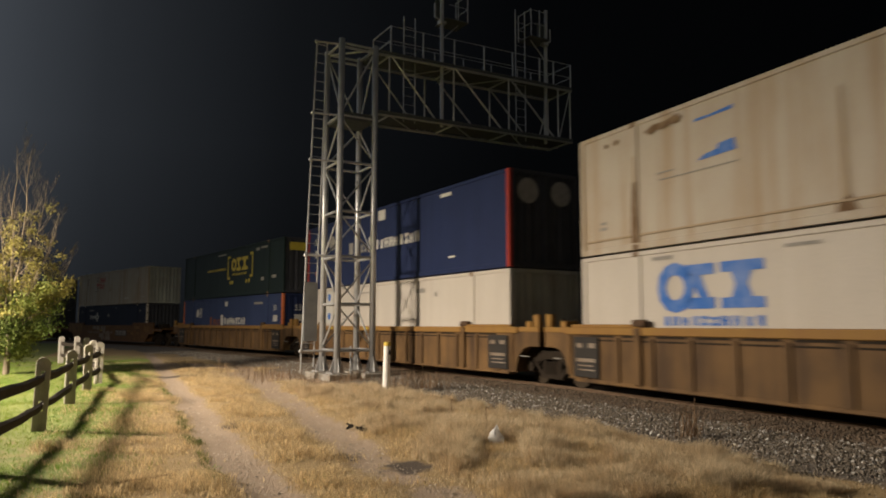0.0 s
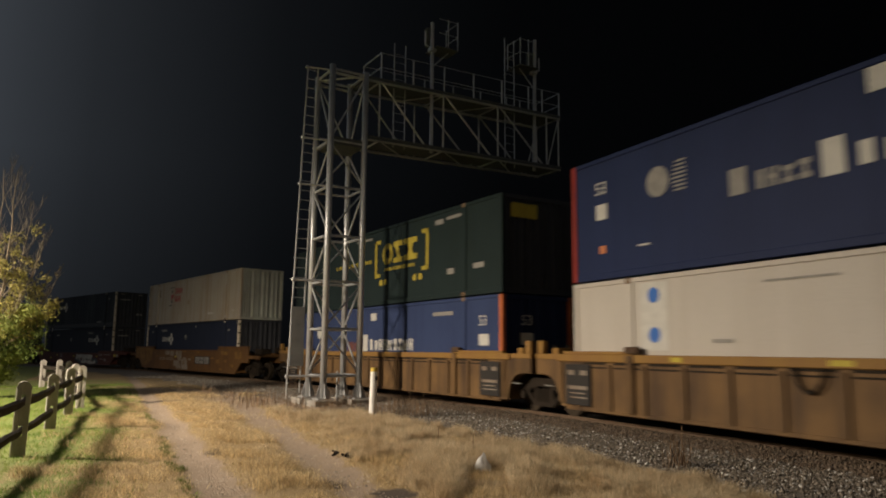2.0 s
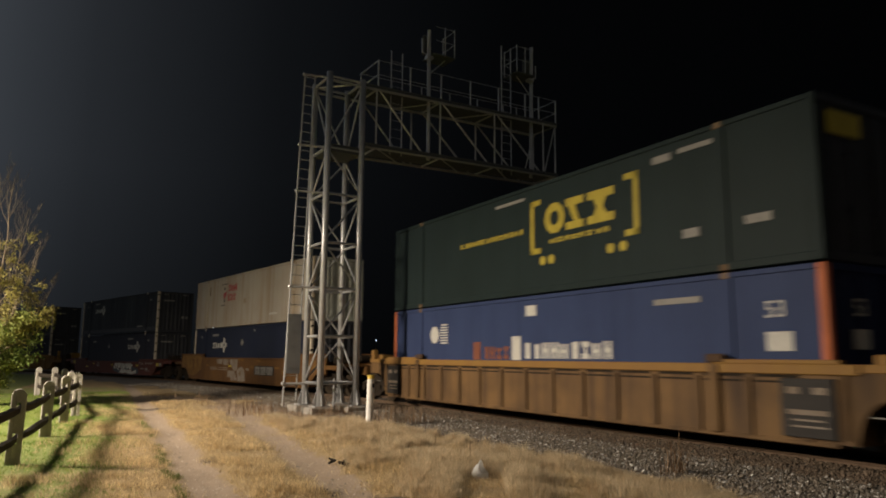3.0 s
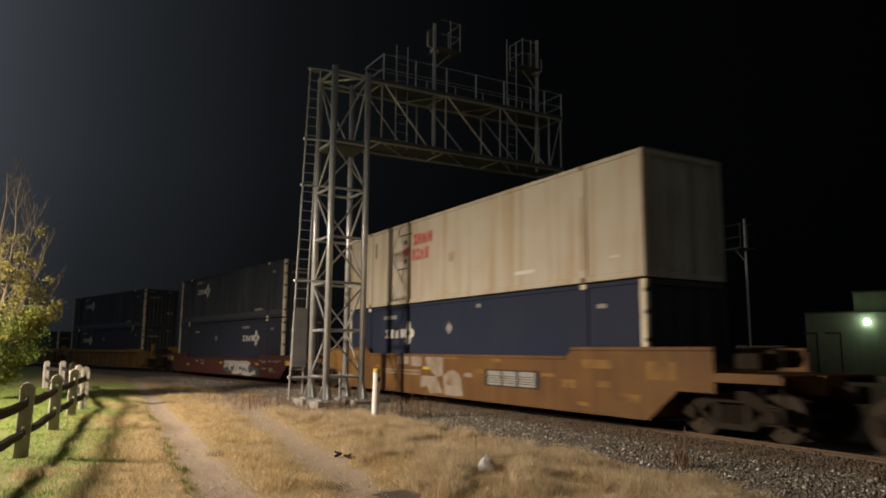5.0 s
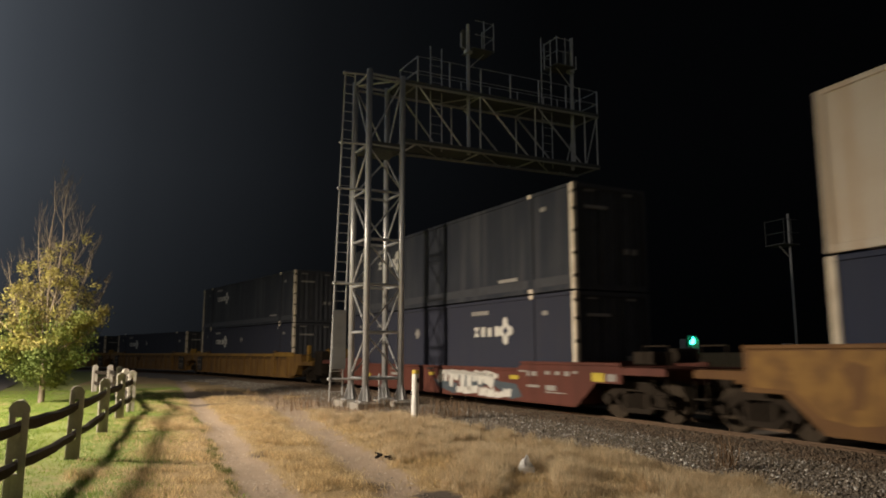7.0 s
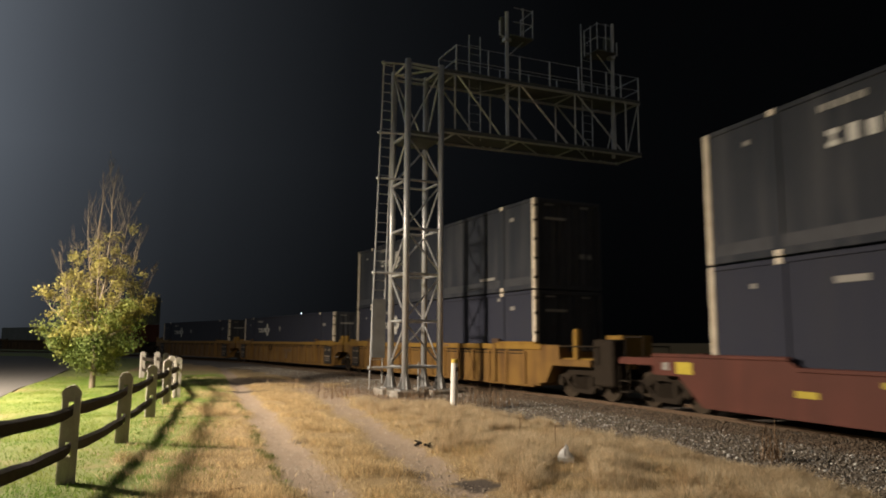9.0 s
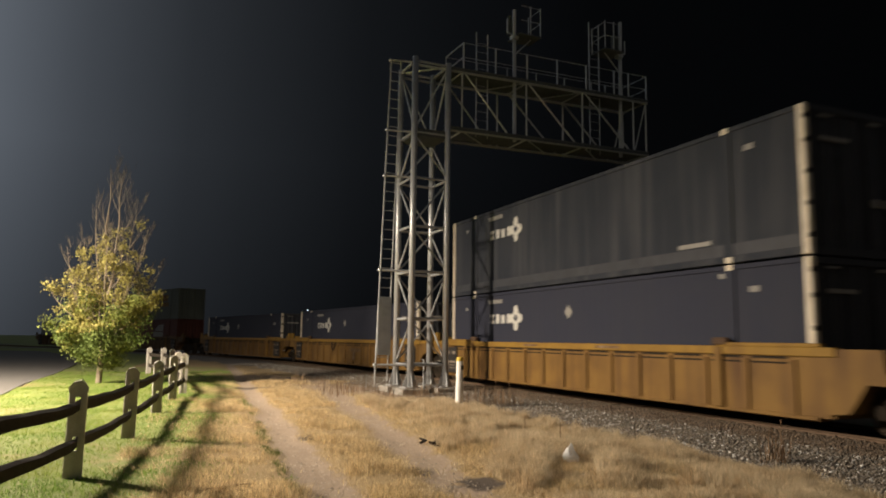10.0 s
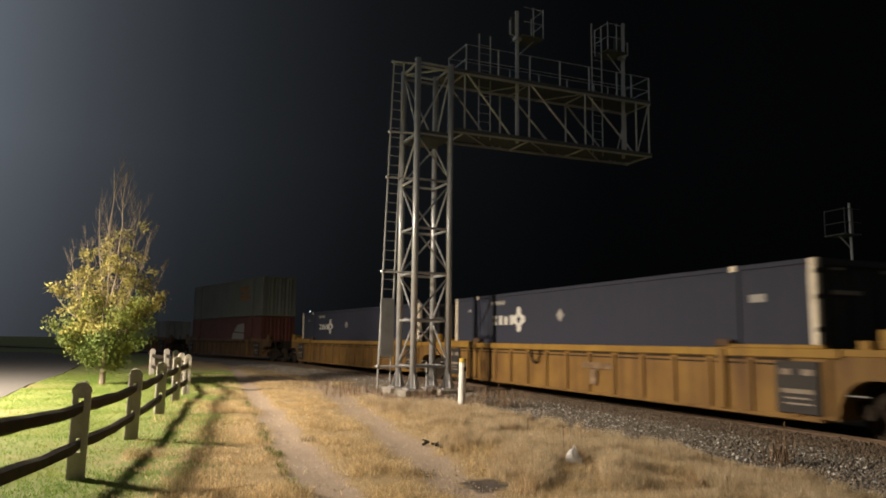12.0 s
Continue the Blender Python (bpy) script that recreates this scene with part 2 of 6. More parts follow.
def box(bm, lo, hi, bevel=0.0):
    g = bmesh.ops.create_cube(bm, size=1.0)["verts"]
    for v in g:
        v.co = Vector(lo[i] + (v.co[i] + 0.5) * (hi[i] - lo[i]) for i in range(3))
    if bevel:
        es = {e for v in g for e in v.link_edges}
        bmesh.ops.bevel(bm, geom=list(es), offset=bevel, segments=1, affect="EDGES")
    return bm


def boxes(*pairs, bevel=0.0):
    bm = bmesh.new()
    for lo, hi in pairs:
        box(bm, lo, hi, bevel)
    return bm


def rod(bm, a, b, r, n=8, r2=None):
    a, b = Vector(a), Vector(b)
    q = (b - a).to_track_quat("Z", "Y").to_matrix().to_4x4()
    mt = Matrix.Translation((a + b) / 2) @ q
    bmesh.ops.create_cone(bm, cap_ends=True, segments=n, radius1=r, radius2=r if r2 is None else r2, depth=(b - a).length, matrix=mt)
    return bm


def rods(items, n=8):
    bm = bmesh.new()
    for a, b, r in items:
        rod(bm, a, b, r, n)
    return bm


def prism(bm, poly, x0, x1):
    """A polygon of (y, z) points, drawn out from x0 to x1."""
    a = [bm.verts.new((x0, y, z)) for y, z in poly]
    b = [bm.verts.new((x1, y, z)) for y, z in poly]
    bm.faces.new(a)
    bm.faces.new(b[::-1])
    k = len(poly)
    for i in range(k):
        bm.faces.new((a[i], b[i], b[(i + 1) % k], a[(i + 1) % k]))
    bmesh.ops.recalc_face_normals(bm, faces=bm.faces)
    return bm


def cloud_mesh(name, verts, faces, material, label, category, kind="stuff"):
    me = bpy.data.meshes.new(name)
    verts = np.asarray(verts, dtype=np.float32)
    faces = np.asarray(faces, dtype=np.int32)
    k = faces.shape[1]
    me.vertices.add(len(verts))
    me.vertices.foreach_set("co", verts.ravel())
    me.loops.add(faces.size)
    me.loops.foreach_set("vertex_index", faces.ravel())
    me.polygons.add(len(faces))
    me.polygons.foreach_set("loop_start", np.arange(0, faces.size, k, dtype=np.int32))
    me.update(calc_edges=True)
    me.validate()
    me.materials.append(M[material])
    return tagged(new(name, me), label, category, "", kind)


# ---- the track: a long left-hand curve ----
RAIL_Z, RADIUS, START_Y = 0.06, 194.32, -0.54
CENTRE_X = 11.93 - RADIUS


def track(s, side=0.0, z=0.0):
    """The place s metres along the line; side: metres outward, away from the camera."""
    th = (s - START_Y) / RADIUS
    return Vector((CENTRE_X + (RADIUS + side) * math.cos(th), START_Y + (RADIUS + side) * math.sin(th), z))


def side_of(x, y):
    return np.hypot(x - CENTRE_X, y - START_Y) - RADIUS


def ride(s, z=RAIL_Z, half=8.5):
    a, b = track(s + half), track(s - half)
    m, u = (a + b) / 2, (a - b).normalized()
    return Matrix.Translation((m.x, m.y, z)) @ Matrix.Rotation(math.atan2(-u.x, u.y), 4, "Z")


# ---- ground ----
NG = np.random.default_rng(7)


def wave(x, y, f, seed=0):
    r = np.random.default_rng(seed)
    out = np.zeros_like(x)
    for i in range(5):
        a, b, c = r.uniform(-1, 1), r.uniform(-1, 1), r.uniform(0, 6.28)
        k = f * (1.55 ** i)
        out += np.sin((a * x + b * y) * k + c + 1.7 * np.sin((b * x - a * y) * k * 0.6 + c)) / (1.35 ** i)
    return out / 2.6


def rut_left(y):
    return 1.29 - 0.010 * (y - 8)


def rut_right(y):
    return 2.80 + 0.036 * (y - 8) + 0.0009 * (y - 8) ** 2


def masks(x, y):
    """How bare, how green and how stony the ground is."""
    w = wave(x, y, 1.3, 3)
    dirt = np.clip(1.35 - np.abs(x - rut_left(y) + 0.09 * w) / (0.35 - 0.003 * np.clip(y - 8, 0, 20)), 0, 1)
    wide = 0.40 + 0.016 * np.clip(y - 15, 0, 20)
    dirt = np.maximum(dirt, np.clip(1.35 - np.abs(x - rut_right(y) + 0.16 * w) / wide, 0, 1) * np.clip(0.9 + 0.45 * wave(x, y, 2.4, 5), 0.45, 1))
    dirt = np.maximum(dirt, np.clip(1.3 - np.hypot((x - 5.3) / 3.0, (y - 24.5) / 4.2), 0, 1))
    dirt = np.maximum(dirt, np.clip(1.2 - np.hypot((x - 5.2 - 0.5 * w) / 1.45, (y - 19.4) / 2.2), 0, 0.85))
    dirt = np.maximum(dirt, np.clip(1.2 - np.hypot((x - 1.8) / 3.0, (y - 31) / 3.0), 0, 0.7))
    edge = -0.35 + 0.054 * (np.clip(y, 0, 30) - 8.6)
    green = np.clip(0.5 + (edge - x + 0.30 * w) / 1.3, 0, 1) * np.where(x < -4, 1.0, np.clip((46 - y) / 10, 0, 1)) * np.clip(0.90 + 0.55 * wave(x, y, 1.1, 17), 0.25, 1)
    side = side_of(x, y)
    stone = np.clip((side + 4.85 + 0.5 * w) / 0.5, 0, 1) * np.clip((9 - side) / 1.0, 0, 1)
    return dirt, green, stone


def height(x, y):
    dirt, green, stone = masks(x, y)
    side = side_of(x, y)
    z = 0.035 * wave(x, y, 0.9, 11) - 0.05 * dirt
    bed = np.clip((side + 5.2) / 2.6, 0, 1) * np.clip((9.2 - side) / 2.0, 0, 1)
    return z * (1 - 0.7 * bed) - 0.03 * bed - 0.10 * np.clip((side + 6.2) / 1.0, 0, 1) * (1 - bed)


def axis(near0, near1, step, far0, far1):
    a = list(np.arange(near0, near1, step))
    d, v = step, near1
    while v < far1:
        a.append(v)
        d *= 1.35
        v += d
    a.append(far1)
    d, v = step, near0 - step
    while v > far0:
        a.insert(0, v)
        d *= 1.35
        v -= d
    a.insert(0, far0)
    return np.array(a)


def build_ground():
    xs, ys = axis(-8, 16, 0.2, -1500, 1500), axis(3, 40, 0.2, -1500, 1500)
    X, Y = np.meshgrid(xs, ys, indexing="ij")
    Z = height(X, Y)
    nx, ny = X.shape
    idx = np.arange(nx * ny).reshape(nx, ny)
    faces = np.stack([idx[:-1, :-1], idx[1:, :-1], idx[1:, 1:], idx[:-1, 1:]], -1).reshape(-1, 4)
    ob = cloud_mesh("ground", np.stack([X, Y, Z], -1).reshape(-1, 3), faces, "ballast_bed", "dry grassy verge with bare wheel ruts beside the track", "ground", "structure")
    xr, yr = X.ravel(), Y.ravel()
    damp = np.zeros_like(xr)
    # patches where the ground colour is mixed darker
    for cx, cy, rx, ry in ((3.08, 8.2, 0.30, 0.42), (1.58, 12.5, 0.2, 0.4), (1.25, 25.1, 0.75, 0.5), (2.62, 9.2, 0.2, 0.35)):
        damp = np.maximum(damp, np.clip(1.5 - np.hypot((xr - cx) / rx, (yr - cy) / ry), 0, 1))
    for name, v in zip(("dirt", "green", "stone", "damp"), (*masks(xr, yr), damp)):
        at = ob.data.attributes.new(name, "FLOAT", "POINT")
        at.data.foreach_set("value", v.astype(np.float32))
    m = bpy.data.materials.new("verge_soil_and_grass")
    m.use_nodes = True
    n, l = m.node_tree.nodes, m.node_tree.links
    b = n["Principled BSDF"]
    b.inputs["Roughness"].default_value = 0.95
    co = n.new("ShaderNodeTexCoord")

    def noise_fac(scale, detail=6):
        t = n.new("ShaderNodeTexNoise")
        t.inputs["Scale"].default_value, t.inputs["Detail"].default_value = scale, detail
        l.new(co.outputs["Object"], t.inputs["Vector"])
        return t.outputs["Fac"]

    def mixed(fac, a, c):
        k = n.new("ShaderNodeMix")
        k.data_type = "RGBA"
        l.new(fac, k.inputs["Factor"])
        for sock, v in (("A", a), ("B", c)):
            if isinstance(v, tuple):
                k.inputs[sock].default_value = (*v, 1)
            else:
                l.new(v, k.inputs[sock])
        return k.outputs["Result"]

    def edge(name, lo, hi):
        a = n.new("ShaderNodeAttribute")
        a.attribute_name = name
        s = n.new("ShaderNodeMath")
        s.operation = "ADD"
        l.new(a.outputs["Fac"], s.inputs[0])
        l.new(noise_fac(5.0), s.inputs[1])
        r = n.new("ShaderNodeMapRange")
        r.inputs["From Min"].default_value, r.inputs["From Max"].default_value = lo, hi
        l.new(s.outputs["Value"], r.inputs["Value"])
        return r.outputs["Result"]

    fine = noise_fac(28.0)
    straw = mixed(fine, (0.18, 0.12, 0.05), (0.48, 0.345, 0.16))
    lawn = mixed(noise_fac(3.0), (0.11, 0.185, 0.032), (0.30, 0.29, 0.08))
    soil = mixed(noise_fac(7.0), (0.19, 0.132, 0.085), (0.43, 0.325, 0.22))
    soil = mixed(noise_fac(55.0, 3), soil, (0.37, 0.28, 0.195))
    stone = mixed(noise_fac(40.0), (0.07, 0.058, 0.045), (0.23, 0.195, 0.155))
    c = mixed(edge("green", 0.75, 1.15), straw, lawn)
    c = mixed(edge("dirt", 0.85, 1.2), c, soil)
    c = mixed(edge("stone", 0.8, 1.2), c, stone)
    c = mixed(edge("damp", 0.9, 1.25), c, (0.07, 0.05, 0.033))
    l.new(c, b.inputs["Base Color"])
    bp = n.new("ShaderNodeBump")
    bp.inputs["Strength"].default_value, bp.inputs["Distance"].default_value = 0.8, 0.04
    l.new(fine, bp.inputs["Height"])
    l.new(bp.outputs["Normal"], b.inputs["Normal"])
    ob.data.materials[0] = m
    ob.data.shade_smooth()


def build_track():
    line = thing("railway_track", "rusty steel rails on dark ties in grey ballast", "track", kind="structure")
    for off in (-0.755, 0.755):
        prof = [(-0.07, -0.17), (0.07, -0.17), (0.07, -0.155), (0.012, -0.13), (0.012, -0.045), (0.036, -0.03), (0.036, 0), (-0.036, 0), (-0.036, -0.03), (-0.012, -0.045), (-0.012, -0.13), (-0.07, -0.155)]
        bm = bmesh.new()
        last = None
        for s in np.arange(-60, 230, 2.0):
            ring = [bm.verts.new(track(s, off + a, RAIL_Z + z)) for a, z in prof]
            if last:
                for i in range(len(prof)):
                    j = (i + 1) % len(prof)
                    bm.faces.new((last[i], last[j], ring[j], ring[i]))
            last = ring
        part("rail", bm, "rail", line)
    me = mesh_of("tie", boxes(((-1.3, -0.115, -0.18), (1.3, 0.115, 0.0)), bevel=0.012), "tie")
    for i in range(230):
        s = -20 + i * 0.52
        ob = new("tie", me)
        ob.parent = line
        p = track(s, random.uniform(-0.03, 0.03), RAIL_Z - 0.168)
        ob.matrix_basis = Matrix.Translation(p) @ Matrix.Rotation((s - START_Y) / RADIUS + random.uniform(-0.01, 0.01), 4, "Z")


build_ground()
build_track()


# ---- the train ----
MOVERS = []   # (thing, metres along the line at the start, height)
ROLLERS = []  # (wheelset, its rest pose)
SPEED = 9.80
DRIFT = [(0, 0.0), (9.5, 0.0), (10.5, -0.14), (11.0, 0.12), (11.5, 0.2), (12.0, -0.06)]  # the train runs a touch unevenly, in metres
CL, CW, CH, CB = 16.15, 2.59, 2.865, 0.325
FACE = -CW / 2


def plate(name, polys, material, parent, x, label="", thick=0.004):
    """Flat paint shapes on a side at x: polygons of (y, z)."""
    bm = bmesh.new()
    for poly in polys:
        prism(bm, poly, x - thick, x + 0.001)
    return part(name, bm, material, parent, label)


def quad(y0, z0, y1, z1, slant=0.0):
    return [(y0, z0), (y1, z0), (y1 - slant, z1), (y0 - slant, z1)]


def disc(y, z, r, n=16, ry=None):
    return [(y + (ry or r) * math.cos(6.2832 * i / n), z + r * math.sin(6.2832 * i / n)) for i in range(n)]


def bars(y0, y1, z0, z1, n, seed=0):
    """A row of upright bars and notched blocks of uneven width, which stands for lettering; y runs down to the reader's right."""
    r = random.Random(seed)
    out, y = [], y0
    step = (y1 - y0) / n
    for i in range(n):
        top = z1 if i % 3 != 1 else z0 + (z1 - z0) * 0.88
        w, h = step * r.uniform(0.66, 0.86), top - z0
        kind = r.random()
        if kind < 0.4:    # notched above and below
            out.append([(y, z0), (y + w * 0.36, z0), (y + w * 0.36, z0 + h * 0.4), (y + w * 0.64, z0 + h * 0.4), (y + w * 0.64, z0), (y + w, z0), (y + w, top), (y + w * 0.64, top), (y + w * 0.64, z0 + h * 0.62), (y + w * 0.36, z0 + h * 0.62), (y + w * 0.36, top), (y, top)])
        elif kind < 0.7:  # notched at both sides
            out.append([(y, z0), (y + w, z0), (y + w, z0 + h * 0.3), (y + w * 0.68, z0 + h * 0.3), (y + w * 0.68, top - h * 0.3), (y + w, top - h * 0.3), (y + w, top), (y, top), (y, top - h * 0.3), (y + w * 0.32, top - h * 0.3), (y + w * 0.32, z0 + h * 0.3), (y, z0 + h * 0.3)])
        else:
            out.append(quad(y, z0, y + w * 0.7, top))
        y += step
    return out


def each(name, polys, material, parent, x, label=""):
    """Every shape as a part of its own."""
    for poly in polys:
        plate(name, [poly], material, parent, x, label)


def number(text, y, z, size, material, parent, x):
    cu = bpy.data.curves.new("number", "FONT")
    cu.body, cu.size, cu.extrude, cu.align_x = text, size, 0.002, "CENTER"
    tmp = bpy.data.objects.new("number", cu)
    me = bpy.data.meshes.new_from_object(tmp)
    bpy.data.objects.remove(tmp)
    me.materials.clear()
    me.materials.append(M[material])
    ob = new("number", me)
    ob.parent = parent
    ob.matrix_basis = Matrix.Translation((x - 0.003, y, z)) @ Matrix(((0, 0, -1, 0), (-1, 0, 0, 0), (0, 1, 0, 0), (0, 0, 0, 1)))
    return ob


SIDES = {}


def side_mesh(material, ribbed):
    """Box with pressed side sheets: shallow upright corrugations along both sides."""
    key = (material, ribbed)
    if key in SIDES:
        return SIDES[key]
    bm = bmesh.new()
    depth = 0.0022 if ribbed else 0.004
    pitch = 0.29 if ribbed else 1.2
    ys = [(-CL / 2 + 0.1, 0.0)]
    y = -CL / 2 + 0.2
    while y < CL / 2 - 0.2 - pitch:
        ys += [(y, 0), (y + pitch * 0.28, depth), (y + pitch * 0.5, depth), (y + pitch * 0.78, 0)] if ribbed else [(y, 0), (y + 0.004, depth), (y + 0.016, depth), (y + 0.02, 0)]
        y += pitch
    ys.append((CL / 2 - 0.1, 0.0))
    x0 = CW / 2 - 0.035
    for sgn in (-1, 1):
        last = None
        for y, d in ys:
            pair = [bm.verts.new((sgn * (x0 - d), y, z)) for z in (0.14, CH - 0.1)]
            if last:
                bm.faces.new((last[0], pair[0], pair[1], last[1]) if sgn > 0 else (last[1], pair[1], pair[0], last[0]))
            last = pair
    box(bm, (-x0 + 0.05, -CL / 2 + 0.09, 0.12), (x0 - 0.05, CL / 2 - 0.09, CH - 0.035))
    SIDES[key] = mesh_of("body", bm, material)
    return SIDES[key]


def container(label, s, level, paint, end="dark_end", corner=None, ribbed=False, frame_paint=None, posts=True):
    c = thing("shipping_container", label, "container", "containers on the train")
    z0 = RAIL_Z + CB + level * 2.91
    MOVERS.append((c, s, z0))
    body = new("body", side_mesh(paint, ribbed))
    body.parent = c
    fp = frame_paint or paint
    w, h = CW / 2, CL / 2
    for x0, x1 in ((-w, -w + 0.07), (w - 0.07, w)):
        part("top_rail", boxes(((x0, -h + 0.16, CH - 0.10), (x1, h - 0.16, CH)), bevel=0.012), fp, c)
        part("bottom_rail", boxes(((x0, -h + 0.16, 0), (x1, h - 0.16, 0.15)), bevel=0.012), fp, c)
    for y0, y1, mt in ((-h, -h + 0.16, corner or fp), (h - 0.16, h, corner or fp)):
        for x0, x1 in ((-w, -w + 0.13), (w - 0.13, w)):
            part("corner_post", boxes(((x0, y0, 0), (x1, y1, CH)), bevel=0.015), mt if x0 < 0 or mt == "orange" else end, c)
    for y in (-6.1, 6.1):
        if posts:
            part("lifting_post", boxes(((-w - 0.002, y - 0.13, 0.0), (-w + 0.08, y + 0.13, CH)), bevel=0.01), fp, c)
            for z1, z2 in ((-0.004, 0.12), (CH - 0.12, CH + 0.006)):
                part("corner_casting", boxes(((-w - 0.012, y - 0.09, z1), (-w + 0.1, y + 0.09, z2)), bevel=0.012), "post_white" if corner == "post_white" else "rust", c)
    # the door end
    for d0, d1 in ((-w + 0.13, -0.01), (0.01, w - 0.13)):
        bm = bmesh.new()
        last = None
        for k in range(17):
            x, y = d0 + (d1 - d0) * k / 16, -h + (0.05 if k % 4 in (1, 2) else 0.085)
            pair = [bm.verts.new((x, y, z)) for z in (0.15, CH - 0.12)]
            if last:
                bm.faces.new((last[0], pair[0], pair[1], last[1]))
            last = pair
        part("door", bm, end, c)
    part("door_sill", boxes(((-w + 0.13, -h, 0), (w - 0.13, -h + 0.1, 0.15))), end, c)
    part("door_header", boxes(((-w + 0.13, -h, CH - 0.12), (w - 0.13, -h + 0.1, CH))), end, c)
    if corner == "post_white":
        for z in (0.35, 0.95, 1.55, 2.15, 2.62):
            part("hinge", boxes(((-w - 0.006, -h - 0.012, z - 0.05), (-w + 0.10, -h + 0.035, z + 0.05)), bevel=0.01), "grime", c)
    if paint == "slate":
        part("lower_band", boxes(((-w + 0.012, -h + 0.17, 0.15), (-w + 0.04, h - 0.17, 0.40))), "dark_end", c, "darker band along the bottom")
    for x in (-0.92, -0.36, 0.36, 0.92):
        bm = rods([((x, -h + 0.02, 0.1), (x, -h + 0.02, CH - 0.1), 0.02)], 6)
        for z in (0.2, 0.9, 1.9, CH - 0.25):
            box(bm, (x - 0.05, -h + 0.0, z - 0.03), (x + 0.05, -h + 0.05, z + 0.03))
        part("lock_bar", bm, end, c)
    return c


def ring(y, z, r0, r1, n=12):
    out = []
    for i in range(n):
        a, b = 6.2832 * i / n, 6.2832 * (i + 1) / n
        out.append([(y + r0 * math.cos(a), z + r0 * math.sin(a)), (y + r1 * math.cos(a), z + r1 * math.sin(a)), (y + r1 * math.cos(b), z + r1 * math.sin(b)), (y + r0 * math.cos(b), z + r0 * math.sin(b))])
    return out


def diamond_logo(c, y, z, scale=1.0):
    """White lettering bars and a four-lobed diamond with a dark middle."""
    x = FACE + 0.02
    sc = scale
    d = y - 1.93 * sc
    each("lettering", bars(y - 1.55 * sc, y, z - 0.16 * sc, z + 0.15 * sc, 4, 5), "mark_white", c, x, "white lettering bar")
    lobes = []
    for k in range(4):
        for da, rr in ((-22, 0.34), (-9, 0.41), (9, 0.41), (22, 0.34), (45, 0.225)):
            an = radians(90 * k + da)
            lobes.append((d + rr * sc * math.cos(an), z + rr * sc * math.sin(an)))
    plate("logo", [lobes], "mark_white", c, x, "white four-lobed diamond")
    plate("logo_middle", [[(d - 0.13, z), (d, z - 0.13), (d + 0.13, z), (d, z + 0.13)]], "navy", c, x - 0.005, "dark middle of the diamond")
    each("marking", [quad(y - 0.97 + k * 0.26, z + 0.52, y - 0.76 + k * 0.26, z + 0.65) for k in range(4)], "mark_grey", c, x, "pale lettering bar")


def marks(c, items, material="mark_grey", name="marking", x=FACE + 0.02):
    for q in items:
        plate(name, [quad(*q)], material, c, x)


F2 = FACE + 0.025


def patches(polys, c, x):
    for poly in polys:
        plate("rust_patch", [poly], "rust", c, x, "brown rust stain")


# car positions along the line at the start
S = dict(a=6.72, b=26.17, c=45.55, d=69.47, e=93.05, f=116.70, g=136.28, h=156.05, i=180.4, j=204.0)


